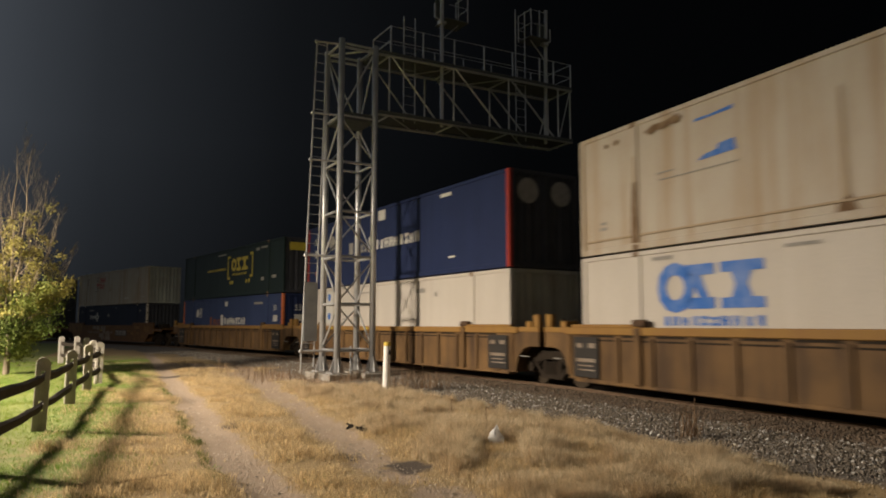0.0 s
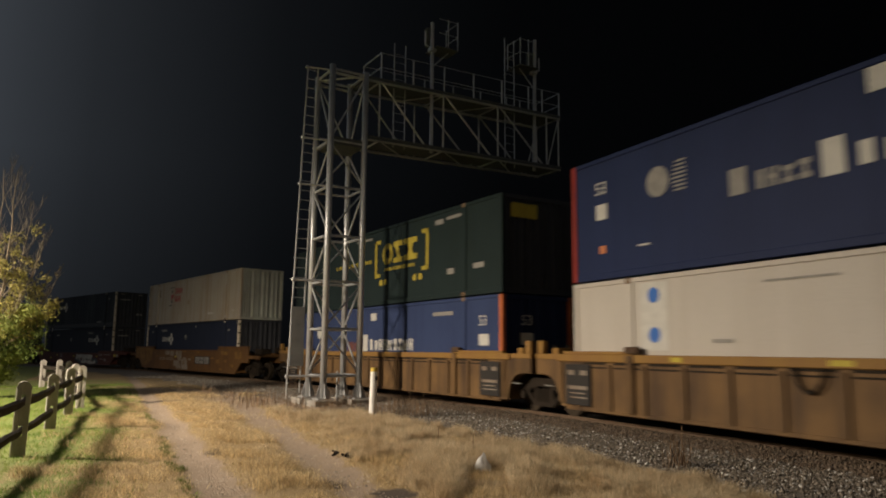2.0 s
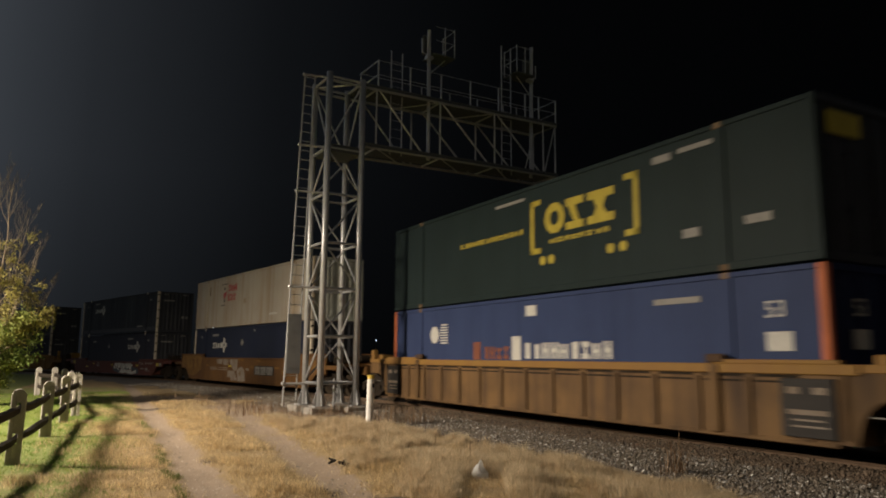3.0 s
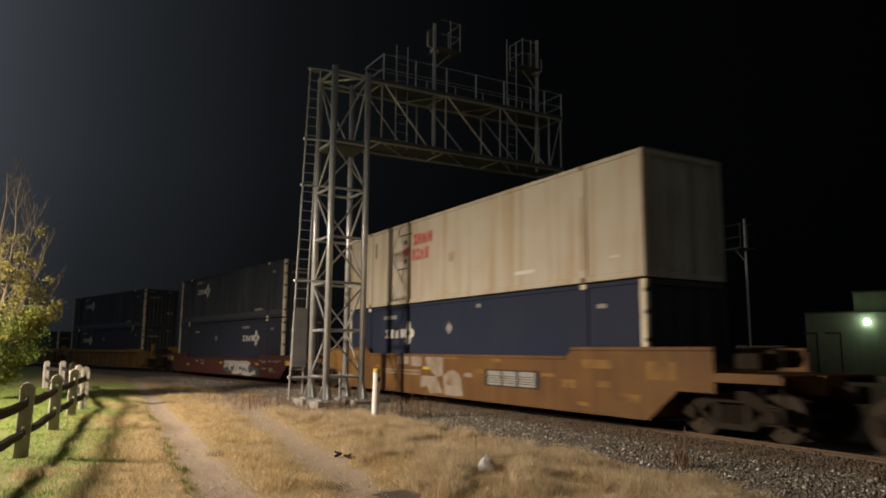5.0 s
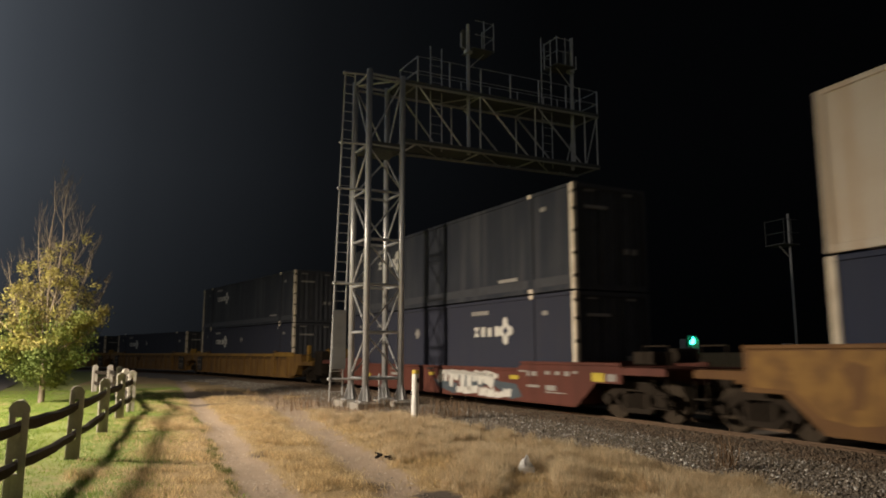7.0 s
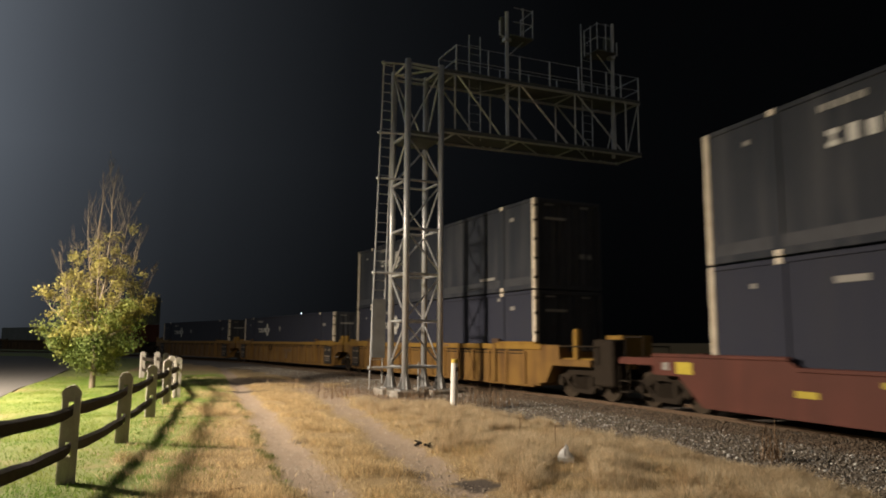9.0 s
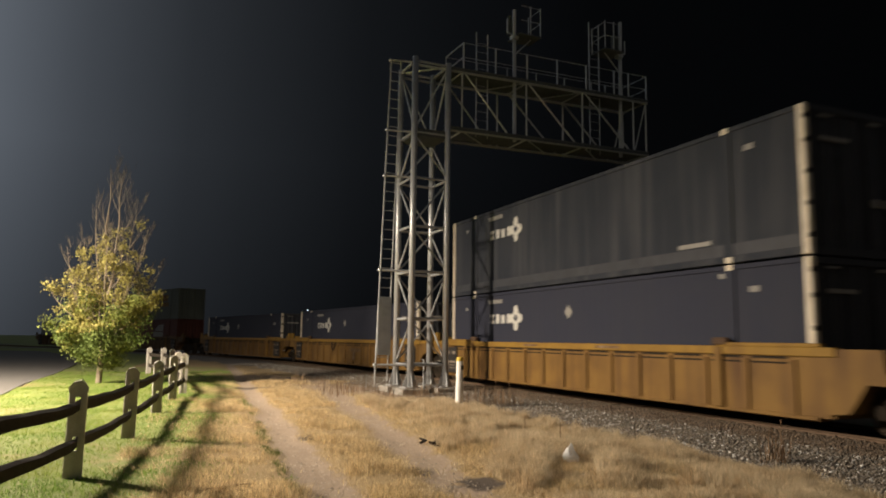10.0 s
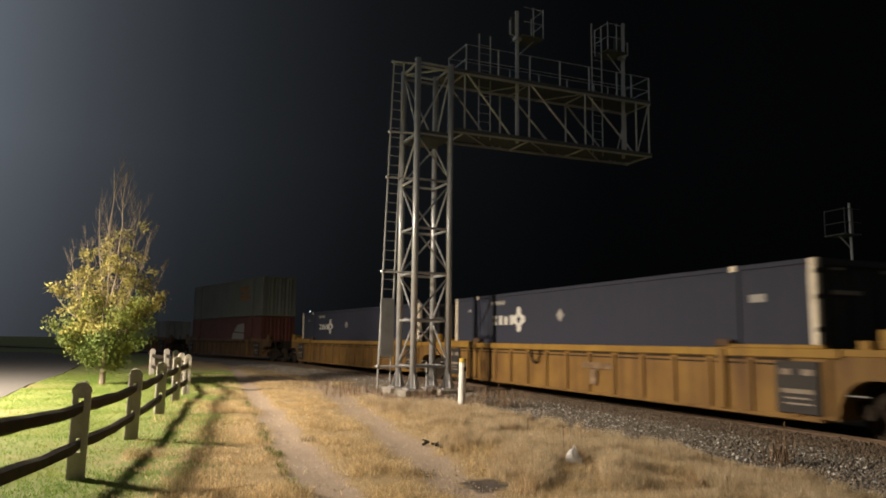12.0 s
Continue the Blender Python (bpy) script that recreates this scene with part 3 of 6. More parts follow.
def load_a():
    t = container("weathered cream container with faded blue lettering, stacked on top", S["a"], 1, "cream", "white_end")
    each("logo", [[(3.3, 2.43), (4.3, 2.41), (4.25, 2.47), (3.9, 2.46), (3.3, 2.51)], [(3.25, 1.64), (4.2, 1.60), (4.05, 1.70), (3.72, 1.74), (3.66, 1.84), (3.3, 1.87)]], "mark_blue", t, F2, "faded blue lettering")
    marks(t, [(3.2, 1.40, 5.3, 1.425), (7.1, 0.55, 7.35, 0.62), (7.1, 0.68, 7.3, 0.75), (4.9, 1.55, 5.4, 1.58)])
    patches([[(4.62, 2.62), (4.7, 2.5), (4.95, 2.55), (5.1, 2.47), (5.35, 2.52), (5.5, 2.44), (5.75, 2.55), (5.6, 2.60), (5.45, 2.66), (5.1, 2.64), (4.75, 2.72)], [(6.62, 2.5), (6.72, 2.48), (6.78, 2.56), (6.7, 2.62), (6.6, 2.58)], [(6.98, 2.48), (7.1, 2.49), (7.08, 2.58), (6.96, 2.56)],
             [(5.98, 0.1), (6.2, 0.1), (6.16, 0.5), (6.22, 0.75), (6.1, 0.98), (6.04, 0.7), (5.96, 0.5)], [(0.9, 0.12), (1.3, 0.12), (1.25, 0.3), (1.05, 0.42)], [(-2.2, 0.1), (-1.7, 0.1), (-1.85, 0.35), (-2.1, 0.28)]], t, FACE + 0.015)
    each("streak", [[(5.98, 0.15), (6.22, 0.15), (6.2, 0.9), (6.14, 1.5), (6.02, 1.5), (6.0, 0.9)]], "rust", t, FACE - 0.004, "rusty run down the lifting post")
    each("streak", [[(6.02, 1.5), (6.14, 1.5), (6.11, 2.1), (6.06, 2.1)]], "stain", t, FACE - 0.004, "brown rain streak")
    each("streak", [[(1.05, 0.3), (1.2, 0.3), (1.15, 2.2), (1.1, 2.2)], [(-1.95, 0.3), (-1.8, 0.3), (-1.86, 1.7), (-1.9, 1.7)]], "stain", t, FACE + 0.02, "brown rain streak")
    part("rub_strip", boxes(((FACE - 0.004, -CL / 2 + 0.2, 0.30), (FACE + 0.03, CL / 2 - 0.2, 0.34))), "stain", t, "tan strip above the bottom rail")
    b = container("white container with a big blue block logo", S["a"], 0, "white", "white_end")
    f = F2
    big = ring(4.95, 2.02, 0.26, 0.52, 12)
    plate("logo", big + [quad(3.9, 1.58, 4.62, 1.80), quad(3.9, 2.24, 4.62, 2.46), [(4.05, 1.8), (4.3, 1.8), (4.55, 2.24), (4.25, 2.24)]]
          + [quad(2.75, 1.58, 3.75, 1.78), quad(2.75, 2.26, 3.75, 2.46), [(3.0, 1.78), (3.5, 1.78), (3.4, 2.02), (3.5, 2.26), (3.0, 2.26), (3.12, 2.02)]], "mark_blue", b, f, "big blue block logo")
    each("lettering", bars(2.78, 5.4, 1.25, 1.44, 10, 8), "mark_blue", b, f, "blue lettering bar")
    marks(b, [(1.6, 2.6, 2.3, 2.66), (5.0, 2.62, 5.6, 2.7)], "mark_grey")


def load_b():
    t = container("blue container with white lettering and red end frame, stacked on top", S["b"], 1, "blue", "dark_end", "red", posts=False)
    each("emblem", [disc(5.12, 1.92, 0.33, 16)] + [quad(4.32, 1.62 + i * 0.085, 4.72 - 0.03 * abs(i - 3), 1.66 + i * 0.085) for i in range(8)], "mark_grey", t, F2, "pale round emblem with speed lines")
    each("lettering", [quad(2.86, 1.24, 3.24, 1.74)] + bars(1.55, 2.8, 1.26, 1.60, 4, 3), "mark_grey", t, F2, "pale lettering bar")
    each("lettering", [quad(0.95, 1.20, 1.35, 1.82)] + bars(-2.75, 0.88, 1.26, 1.64, 9, 4), "mark_white", t, F2, "white lettering bar")
    plate("placard", [quad(-0.1, 2.35, 0.5, 2.75)], "mark_white", t, F2, "white square placard")
    number("53", 6.98, 2.0, 0.42, "mark_white", t, F2)
    plate("placard", [quad(6.78, 1.40, 7.16, 1.76)], "mark_white", t, F2, "white square placard")
    marks(t, [(6.85, 0.6, 7.05, 0.78)], "mark_orange")
    marks(t, [(5.4, 0.62, 5.75, 0.66), (-4.9, 2.55, -4.2, 2.66), (-5.1, 0.5, -4.7, 0.56)], "mark_white")
    for x in (-0.62, 0.62):
        bm = bmesh.new()
        bmesh.ops.create_cone(bm, cap_ends=True, segments=18, radius1=0.38, radius2=0.38, depth=0.01, matrix=Matrix.Translation((x, -CL / 2 - 0.006, 2.25)) @ Matrix.Rotation(radians(90), 4, "X"))
        part("emblem", bm, "mark_grey", t, "pale round emblem on the door")
    b = container("white container with small blue shapes", S["b"], 0, "white", "white_end")
    plate("patch", [quad(4.95, 1.3, 5.75, 2.72)], "mark_white", b, FACE + 0.03, "clean white panel")
    plate("logo", [disc(5.35, 2.45, 0.17, 10)], "mark_blue", b, F2, "small blue shape")
    plate("logo", [disc(5.35, 1.62, 0.17, 10)], "mark_blue", b, F2, "small blue shape")
    marks(b, [(-3.2, 2.35, -2.6, 2.5), (1.2, 2.5, 2.6, 2.54), (3.3, 1.45, 3.8, 1.52), (-4.0, 2.2, -3.85, 2.35)], "mark_grey")


def load_c():
    t = container("dark green container with a bracketed yellow logo, stacked on top", S["c"], 1, "green", "dark_end")
    br = []
    for y, d in ((-0.05, -1), (-3.95, 1)):
        br += [quad(min(y, y + d * 0.14), 1.02, max(y, y + d * 0.14), 2.42), quad(min(y, y + d * 0.42), 2.28, max(y, y + d * 0.42), 2.42), quad(min(y, y + d * 0.42), 1.02, max(y, y + d * 0.42), 1.16)]
    for k in (0, 3):
        plate("bracket", br[k:k + 3], "mark_yellow", t, F2, "yellow square bracket")
    blocks = ring(-1.05, 1.85, 0.19, 0.40, 10) + [quad(-2.15, 1.47, -1.5, 1.65), quad(-2.15, 2.05, -1.5, 2.24), [(-2.0, 1.65), (-1.8, 1.65), (-1.6, 2.05), (-1.85, 2.05)], quad(-3.2, 1.47, -2.3, 1.66), quad(-3.2, 2.05, -2.3, 2.24), [(-2.95, 1.66), (-2.5, 1.66), (-2.62, 1.85), (-2.5, 2.05), (-2.95, 2.05), (-2.83, 1.85)]]
    plate("logo", blocks, "mark_yellow", t, F2, "yellow block logo")
    each("lettering", bars(-3.0, -0.8, 1.22, 1.34, 8, 9) + [disc(y, 0.82, 0.12, 10) for y in (-0.55, -0.9, -3.05, -3.45)], "mark_yellow", t, F2, "small yellow shape")
    each("lettering", bars(0.3, 3.6, 1.62, 1.76, 14, 2), "mark_yellow", t, F2, "small yellow lettering bar")
    marks(t, [(-5.55, 0.74, -5.15, 0.92), (-7.15, 0.8, -6.6, 0.96), (-4.9, 2.42, -4.4, 2.58), (-6.0, 2.5, -5.1, 2.6), (0.2, 2.52, 1.6, 2.6)], "mark_grey")
    part("placard", boxes(((-0.95, -CL / 2 - 0.01, 2.2), (0.0, -CL / 2 + 0.03, 2.62))), "mark_yellow", t, "yellow placard on the door")
    b = container("faded blue container with orange corner posts", S["c"], 0, "blue_light", "blue", "orange")
    each("emblem", [disc(5.15, 1.98, 0.27, 14)] + [quad(4.32, 1.70 + i * 0.08, 4.84 - 0.03 * abs(i - 3), 1.74 + i * 0.08) for i in range(8)], "mark_white", b, F2, "white round emblem with speed lines")
    each("lettering", [quad(2.42, 1.22, 2.8, 1.72)] + bars(1.0, 2.36, 1.24, 1.58, 4, 3), "mark_rusty", b, F2, "faded orange lettering bar")
    each("lettering", [quad(0.45, 1.22, 0.85, 1.84)] + bars(-3.0, 0.40, 1.26, 1.66, 9, 4), "mark_white", b, F2, "white lettering bar")
    plate("placard", [quad(-0.25, 2.35, 0.2, 2.62)], "mark_white", b, F2, "white square placard")
    number("53", -7.1, 2.0, 0.42, "mark_white", b, F2)
    plate("placard", [quad(-7.4, 1.42, -6.9, 1.75)], "mark_white", b, F2, "white square placard")
    marks(b, [(-5.5, 2.36, -4.3, 2.48)], "mark_grey")
    part("placard", boxes(((-0.62, -CL / 2 - 0.012, 1.45), (-0.2, -CL / 2 + 0.03, 1.78))), "mark_white", b, "white placard on the door")
    n = number("53", 0, 0, 0.42, "mark_white", b, 0)
    n.matrix_basis = Matrix.Translation((-0.42, -CL / 2 - 0.014, 2.0)) @ Matrix.Rotation(radians(90), 4, "X")


def load_d():
    t = container("stained cream container with a red and black logo, stacked on top", S["d"], 1, "cream", "white_end")
    each("lettering", bars(1.35, 2.75, 1.98, 2.36, 4, 7) + bars(1.6, 2.85, 1.45, 1.85, 4, 6) + [[(3.5, 1.9), (3.35, 1.6), (2.95, 1.75), (2.95, 2.0)]], "mark_red", t, F2, "red lettering bar")
    each("emblem", [quad(2.8, 2.42, 3.75, 2.46), quad(3.1, 1.22, 3.85, 1.26), disc(3.25, 1.5, 0.11, 8), quad(3.15, 2.1, 3.35, 2.25)], "placard", t, F2, "black stroke of the emblem")
    each("streak", [[(-6.22, 0.3), (-5.99, 0.3), (-6.02, 1.0), (-6.0, 1.5), (-6.06, 2.1), (-6.14, 2.1), (-6.2, 1.2)]], "stain", t, FACE - 0.004, "brown run down the lifting post")
    each("stain", [disc(0.1, 1.32, 0.16, 12)], "stain", t, FACE + 0.02, "round tan stain")
    patches([ [(5.62, 1.85), (5.74, 1.88), (5.73, 2.45), (5.63, 2.42)]], t, FACE + 0.02)
    marks(t, [(-4.2, 0.42, -3.3, 0.52), (-7.3, 0.5, -7.0, 0.55)], "mark_white")
    b = container("navy container with white lettering and corner posts", S["d"], 0, "navy", "dark_end", "post_white")
    diamond_logo(b, 4.85, 1.88)
    plate("emblem", [disc(0.2, 2.0, 0.2, 4)], "mark_grey", b, F2, "pale diamond emblem")
    marks(b, [(6.74, 2.34, 6.92, 2.46), (-6.85, 2.28, -6.55, 2.38), (-1.6, 2.55, -1.4, 2.66)], "mark_grey")


def load_e():
    for k, lab, mt in ((0, "navy container with white lettering and corner posts", "navy_dusty"), (1, "dusty slate container with white lettering, stacked on top", "slate")):
        c = container(lab, S["e"], k, mt, "dark_end", "post_white", ribbed=True)
        diamond_logo(c, 5.0 if k else -2.8, 1.95 if k else 1.9)
        marks(c, [(-6.85, 2.28, -6.6, 2.40), (6.72, 2.33, 6.88, 2.43), (4.2, 2.3, 4.9, 2.42) if not k else (-5.4, 0.43, -4.4, 0.53)], "mark_grey")
        if not k:
            plate("emblem", [disc(1.2, 1.95, 0.2, 4)], "mark_grey", c, F2, "pale diamond emblem")
        door_marks(c)


def door_marks(c):
    for x0, z0, x1, z1 in ((-0.9, 2.2, -0.1, 2.28), (0.45, 1.0, 0.62, 1.16), (0.75, 1.0, 0.9, 1.16), (-0.9, 2.66, -0.55, 2.7), (0.5, 2.64, 0.8, 2.7)):
        part("marking", boxes(((x0, -CL / 2 - 0.008, z0), (x1, -CL / 2 + 0.03, z1))), "mark_grey", c)


def load_f():
    for k, lab, mt in ((0, "navy container with white lettering and corner posts", "navy_dusty"), (1, "dusty slate container with white lettering, stacked on top", "slate")):
        c = container(lab, S["f"], k, mt, "dark_end", "post_white", ribbed=True)
        diamond_logo(c, 5.0, 1.98)
        marks(c, [(-6.85, 2.28, -6.6, 2.40), (6.72, 2.33, 6.88, 2.43), (-5.6, 0.43, -4.6, 0.53) if k else (-6.0, 2.6, -5.8, 2.7)], "mark_grey")
        if not k:
            plate("emblem", [disc(0.0, 2.08, 0.2, 4)], "mark_grey", c, F2, "pale diamond emblem")
        door_marks(c)


def load_g_h():
    for key in "gh":
        c = container("single navy container with white lettering, set low in its car", S[key], 0, "navy_dusty", "dark_end", "post_white", ribbed=True)
        diamond_logo(c, 5.0, 1.98)
        marks(c, [(-6.9, 2.1, -6.5, 2.26), (6.7, 2.32, 6.88, 2.42)], "mark_grey")
        plate("emblem", [disc(0.6, 2.05, 0.2, 4)], "mark_grey", c, F2, "pale diamond emblem")
        door_marks(c)


def load_i_j():
    # distance haze is put into these paints: greyed or dulled towards the sky
    t = container("container greyed to match the haze, with a yellow panel, stacked on top", S["i"], 1, "siding", "siding")
    plate("logo", [quad(-5.6, 1.2, -3.4, 1.6), quad(-5.4, 1.7, -3.4, 2.3)], "mark_ochre", t, F2, "yellow panel logo dulled for the haze")
    b = container("red container dulled for the haze, with a white sail-shaped logo", S["i"], 0, "car_red", "car_red")
    plate("logo", [[(-4.6, 1.2), (-2.0, 1.2), (-2.2, 1.7), (-4.6, 1.62)], [(-4.6, 1.7), (-2.4, 1.8), (-3.2, 2.3), (-4.6, 2.4)]], "mark_grey", b, F2, "white sail-shaped logo")
    container("container far down the line, greyed to match the haze", S["j"], 0, "haze_grey", "haze_grey")


def wheelset(parent, y):
    bm = bmesh.new()
    rod(bm, (-0.95, 0, 0), (0.95, 0, 0), 0.08, 10)
    for sgn in (-1, 1):
        a, b = sgn * 0.70, sgn * 0.82
        rod(bm, (a, 0, 0), (b, 0, 0), 0.46, 28)
        rod(bm, (sgn * 0.66, 0, 0), (a, 0, 0), 0.49, 28)
        rod(bm, (b, 0, 0), (sgn * 0.87, 0, 0), 0.13, 14)
        for k in range(6):
            an = k * math.pi / 3
            rod(bm, (sgn * 0.80, 0.26 * math.cos(an), 0.26 * math.sin(an)), (sgn * 0.835, 0.26 * math.cos(an), 0.26 * math.sin(an)), 0.05, 6)
    w = part("wheelset", bm, "wheel", parent)
    w.matrix_basis = pose(0, y, 0.46)
    ROLLERS.append((w, y))


def bogie(car, y):
    b = part("bogie", boxes(((-0.95, y - 0.2, 0.42), (0.95, y + 0.2, 0.78)), ((-0.3, y - 0.3, 0.78), (0.3, y + 0.3, 0.92)), bevel=0.02), "grime", car, "grimy cast-steel bogie")
    wb = 0.89
    for x in (-1.02, 1.02):
        x0, x1 = x - 0.08, x + 0.08
        bm = bmesh.new()
        prism(bm, [(y - wb - 0.28, 0.40), (y - wb - 0.28, 0.62), (y - wb + 0.1, 0.70), (y - 0.42, 0.90), (y + 0.42, 0.90), (y + wb - 0.1, 0.70), (y + wb + 0.28, 0.62), (y + wb + 0.28, 0.40), (y + wb - 0.16, 0.46), (y + 0.42, 0.68), (y - 0.42, 0.68), (y - wb + 0.16, 0.46)], x0, x1)
        prism(bm, [(y - wb + 0.12, 0.50), (y - wb + 0.26, 0.50), (y - 0.40, 0.29), (y + 0.40, 0.29), (y + wb - 0.26, 0.50), (y + wb - 0.12, 0.50), (y + 0.45, 0.18), (y - 0.45, 0.18)], x0 + 0.004, x1 - 0.004)
        for o in (-0.37, 0.37):
            prism(bm, [(y + o - 0.07, 0.24), (y + o + 0.07, 0.24), (y + o + 0.07, 0.74), (y + o - 0.07, 0.74)], x0 + 0.01, x1 - 0.01)
        part("side_frame", bm, "grime", b)
        for o in (-0.2, 0.0, 0.2):
            part("spring", rods([((x - 0.02 * (x > 0), y + o, 0.26), (x, y + o, 0.62), 0.085)], 10), "grime", b)
        for o in (-wb, wb):
            part("axle_box", rods([((x - 0.02, y + o, 0.46), (x + (0.16 if x > 0 else -0.16), y + o, 0.46), 0.13)], 12), "grime", b)
    for o in (-wb, wb):
        wheelset(b, y + o)


def ribbed_car(key, paint, sill, joint_front, joint_rear, label, panels=(-1, 1), own=0):
    """One well unit with ribbed sides. joint: metres from its middle to the bogie it shares or owns."""
    car = thing("well_car", label, "railway car", "well cars of the train")
    MOVERS.append((car, S[key], RAIL_Z))
    w = 1.46
    for sg in (-1, 1):
        x0, x1 = (-w, -w + 0.02) if sg < 0 else (w - 0.02, w)
        part("side_sheet", boxes(((x0 + 0.03 * (sg < 0) - 0.03 * (sg > 0), -8.45, 0.30), (x1 + 0.03 * (sg < 0) - 0.03 * (sg > 0), 8.45, 1.36))), paint, car)
        part("top_chord", boxes(((min(sg * w, sg * (w - 0.16)) - 0.02, -8.6, 1.36), (max(sg * w, sg * (w - 0.16)) + 0.02, 8.6, 1.53)), bevel=0.015), sill, car, "broad lighter top sill")
        part("bottom_chord", boxes(((min(sg * w, sg * (w - 0.3)), -8.2, 0.24), (max(sg * w, sg * (w - 0.3)), 8.2, 0.32)), bevel=0.01), paint, car)
    rib = mesh_of("rib", boxes(((-w - 0.025, -0.07, 0.30), (-w + 0.03, 0.07, 1.30)), bevel=0.012), paint)
    # dark strips stand for the shade inside the openings under the top chord
    slot = mesh_of("slot", boxes(((-w + 0.022, -0.43, 1.215), (-w + 0.032, 0.43, 1.25))), "grime")
    gap = mesh_of("slot", boxes(((-w + 0.022, -0.43, 1.305), (-w + 0.032, 0.43, 1.355))), "grime")
    if key in "bg":
        loop = [(1.38, 1.36), (1.45, 1.12), (1.58, 0.98), (1.72, 0.97), (1.84, 1.08), (1.93, 1.36)]
        part("hose", rods([((-w - 0.04, *p), (-w - 0.04, *q), 0.03) for p, q in zip(loop[:-1], loop[1:])], 6), "grime", car, "drooping air hose")
    for k in range(15):
        y = -7.7 + k * 1.1
        for me, yy in ((rib, y), (slot, y + 0.55), (gap, y + 0.55)):
            if abs(yy) < 8.2:
                ob = new(me.name, me)
                ob.parent = car
                ob.matrix_basis = pose(0, yy, 0)
    for y in (-5.9, 5.9):
        part("latch_post", boxes(((-w - 0.06, y - 0.11, 0.30), (-w + 0.03, y + 0.11, 1.52)), bevel=0.02), paint, car)
        part("latch", boxes(((-w - 0.03, y - 0.24, 1.53), (-w + 0.12, y + 0.20, 1.70)), bevel=0.04), "rust_dark", car, "grimy container latch")
    for sg in (-1, 1):
        y = sg * 7.72
        part("raised_chord", boxes(((-w - 0.01, sg * 7.1 - 1.2, 1.53), (-w + 0.14, sg * 7.1 + 1.2, 1.60)), bevel=0.01), sill, car)
        if sg in panels:
            part("placard", boxes(((-w - 0.035, y - 0.47, 0.36), (-w + 0.02, y + 0.47, 1.30)), bevel=0.01), "placard", car, "black data panel")
            each("lettering", [quad(y - 0.36, 1.05, y - 0.12, 1.16), quad(y + 0.12, 1.05, y + 0.34, 1.16), quad(y - 0.36, 0.72, y + 0.34, 0.80), quad(y - 0.28, 0.62, y + 0.28, 0.65), quad(y - 0.34, 0.52, y + 0.28, 0.55)], "spray_grey", car, -w - 0.036, "pale data bar")
        part("end_sheet", boxes(((-1.4, sg * 8.45 - 0.04, 0.3), (1.4, sg * 8.45 + 0.04, 1.30))), paint, car)
        jt = joint_front if sg < 0 else joint_rear
        if sg == own:
            # the set's outer end: the side steps down to a low sill, with a brake stand and a coupler
            for x0, x1 in ((-1.44, -1.1), (1.1, 1.44)):
                part("gooseneck", prism(bmesh.new(), [(sg * 8.3, 1.50), (sg * 9.45, 1.50), (sg * 9.5, 1.10), (sg * 10.9, 1.10), (sg * 10.9, 0.92), (sg * 9.15, 0.92), (sg * 8.8, 0.42), (sg * 8.3, 0.35)], x0, x1), paint, car)
                part("crossover_rail", rods([((x0, sg * 9.5, 1.47), (x0, sg * 11.2, 1.47), 0.02), ((x0, sg * 11.2, 1.47), (x0, sg * 11.2, 1.0), 0.02), ((x0, sg * 10.4, 1.47), (x0, sg * 10.4, 1.1), 0.02)], 6), "grime", car)
            part("platform", boxes(((-1.3, min(sg * 9.3, sg * 10.85), 1.10), (1.3, max(sg * 9.3, sg * 10.85), 1.14)), ((-0.35, min(sg * 8.4, sg * 11.3), 0.86), (0.35, max(sg * 8.4, sg * 11.3), 1.08))), sill, car)
            part("end_post", boxes(((-1.42, sg * 10.2 - 0.09, 1.1), (-1.24, sg * 10.2 + 0.09, 1.95)), bevel=0.02), sill, car)
            part("bulkhead", boxes(((-0.5, sg * 10.75 - 0.35, 1.14), (0.6, sg * 10.75 + 0.35, 1.78)), bevel=0.03), sill, car)
            part("brake_stand", boxes(((-1.38, sg * 11.35 - 0.42, 0.42), (-0.9, sg * 11.35 + 0.42, 1.66)), bevel=0.05), "grime", car, "dark brake stand at the car's end")
            part("coupler", boxes(((-0.16, min(sg * 11.3, sg * 11.95), 0.76), (0.16, max(sg * 11.3, sg * 11.95), 1.02)), bevel=0.03), "grime", car)
            continue
        # gooseneck over the bogie
        tip = jt - 0.2
        arch = [(8.52 + 0.62 * (1 - math.cos(k * math.pi / 12)), 0.40 + 0.62 * math.sin(k * math.pi / 12)) for k in range(7)]
        for x0, x1 in ((-1.43, -1.2), (1.2, 1.43)):
            part("gooseneck", prism(bmesh.new(), [(sg * 8.3, 1.46), (sg * tip, 1.46), (sg * tip, 1.02)] + [(sg * y, z) for y, z in arch[::-1]] + [(sg * 8.3, 0.35)], x0, x1), paint, car)
            part("end_chord", boxes(((x0 - 0.02, min(sg * 8.62, sg * (tip + 0.01)), 1.40), (x1 + 0.02, max(sg * 8.62, sg * (tip + 0.01)), 1.53)), bevel=0.012), sill, car)
        part("platform", boxes(((-1.18, min(sg * 8.5, sg * tip), 1.36), (1.18, max(sg * 8.5, sg * tip), 1.42)), ((-0.35, min(sg * 8.5, sg * jt), 0.95), (0.35, max(sg * 8.5, sg * jt), 1.36))), "grime", car)
        for x0, wd, yy, hh in ((-1.42, 0.16, tip - 0.14, 1.86), (-1.30, 0.42, tip - 0.62, 1.68), (0.85, 0.45, tip - 0.4, 1.86)):
            part("bulkhead", boxes(((x0, sg * yy - 0.12, 1.53 if x0 < -1.4 else 1.42), (x0 + wd, sg * yy + 0.12, hh)), bevel=0.02), sill, car)
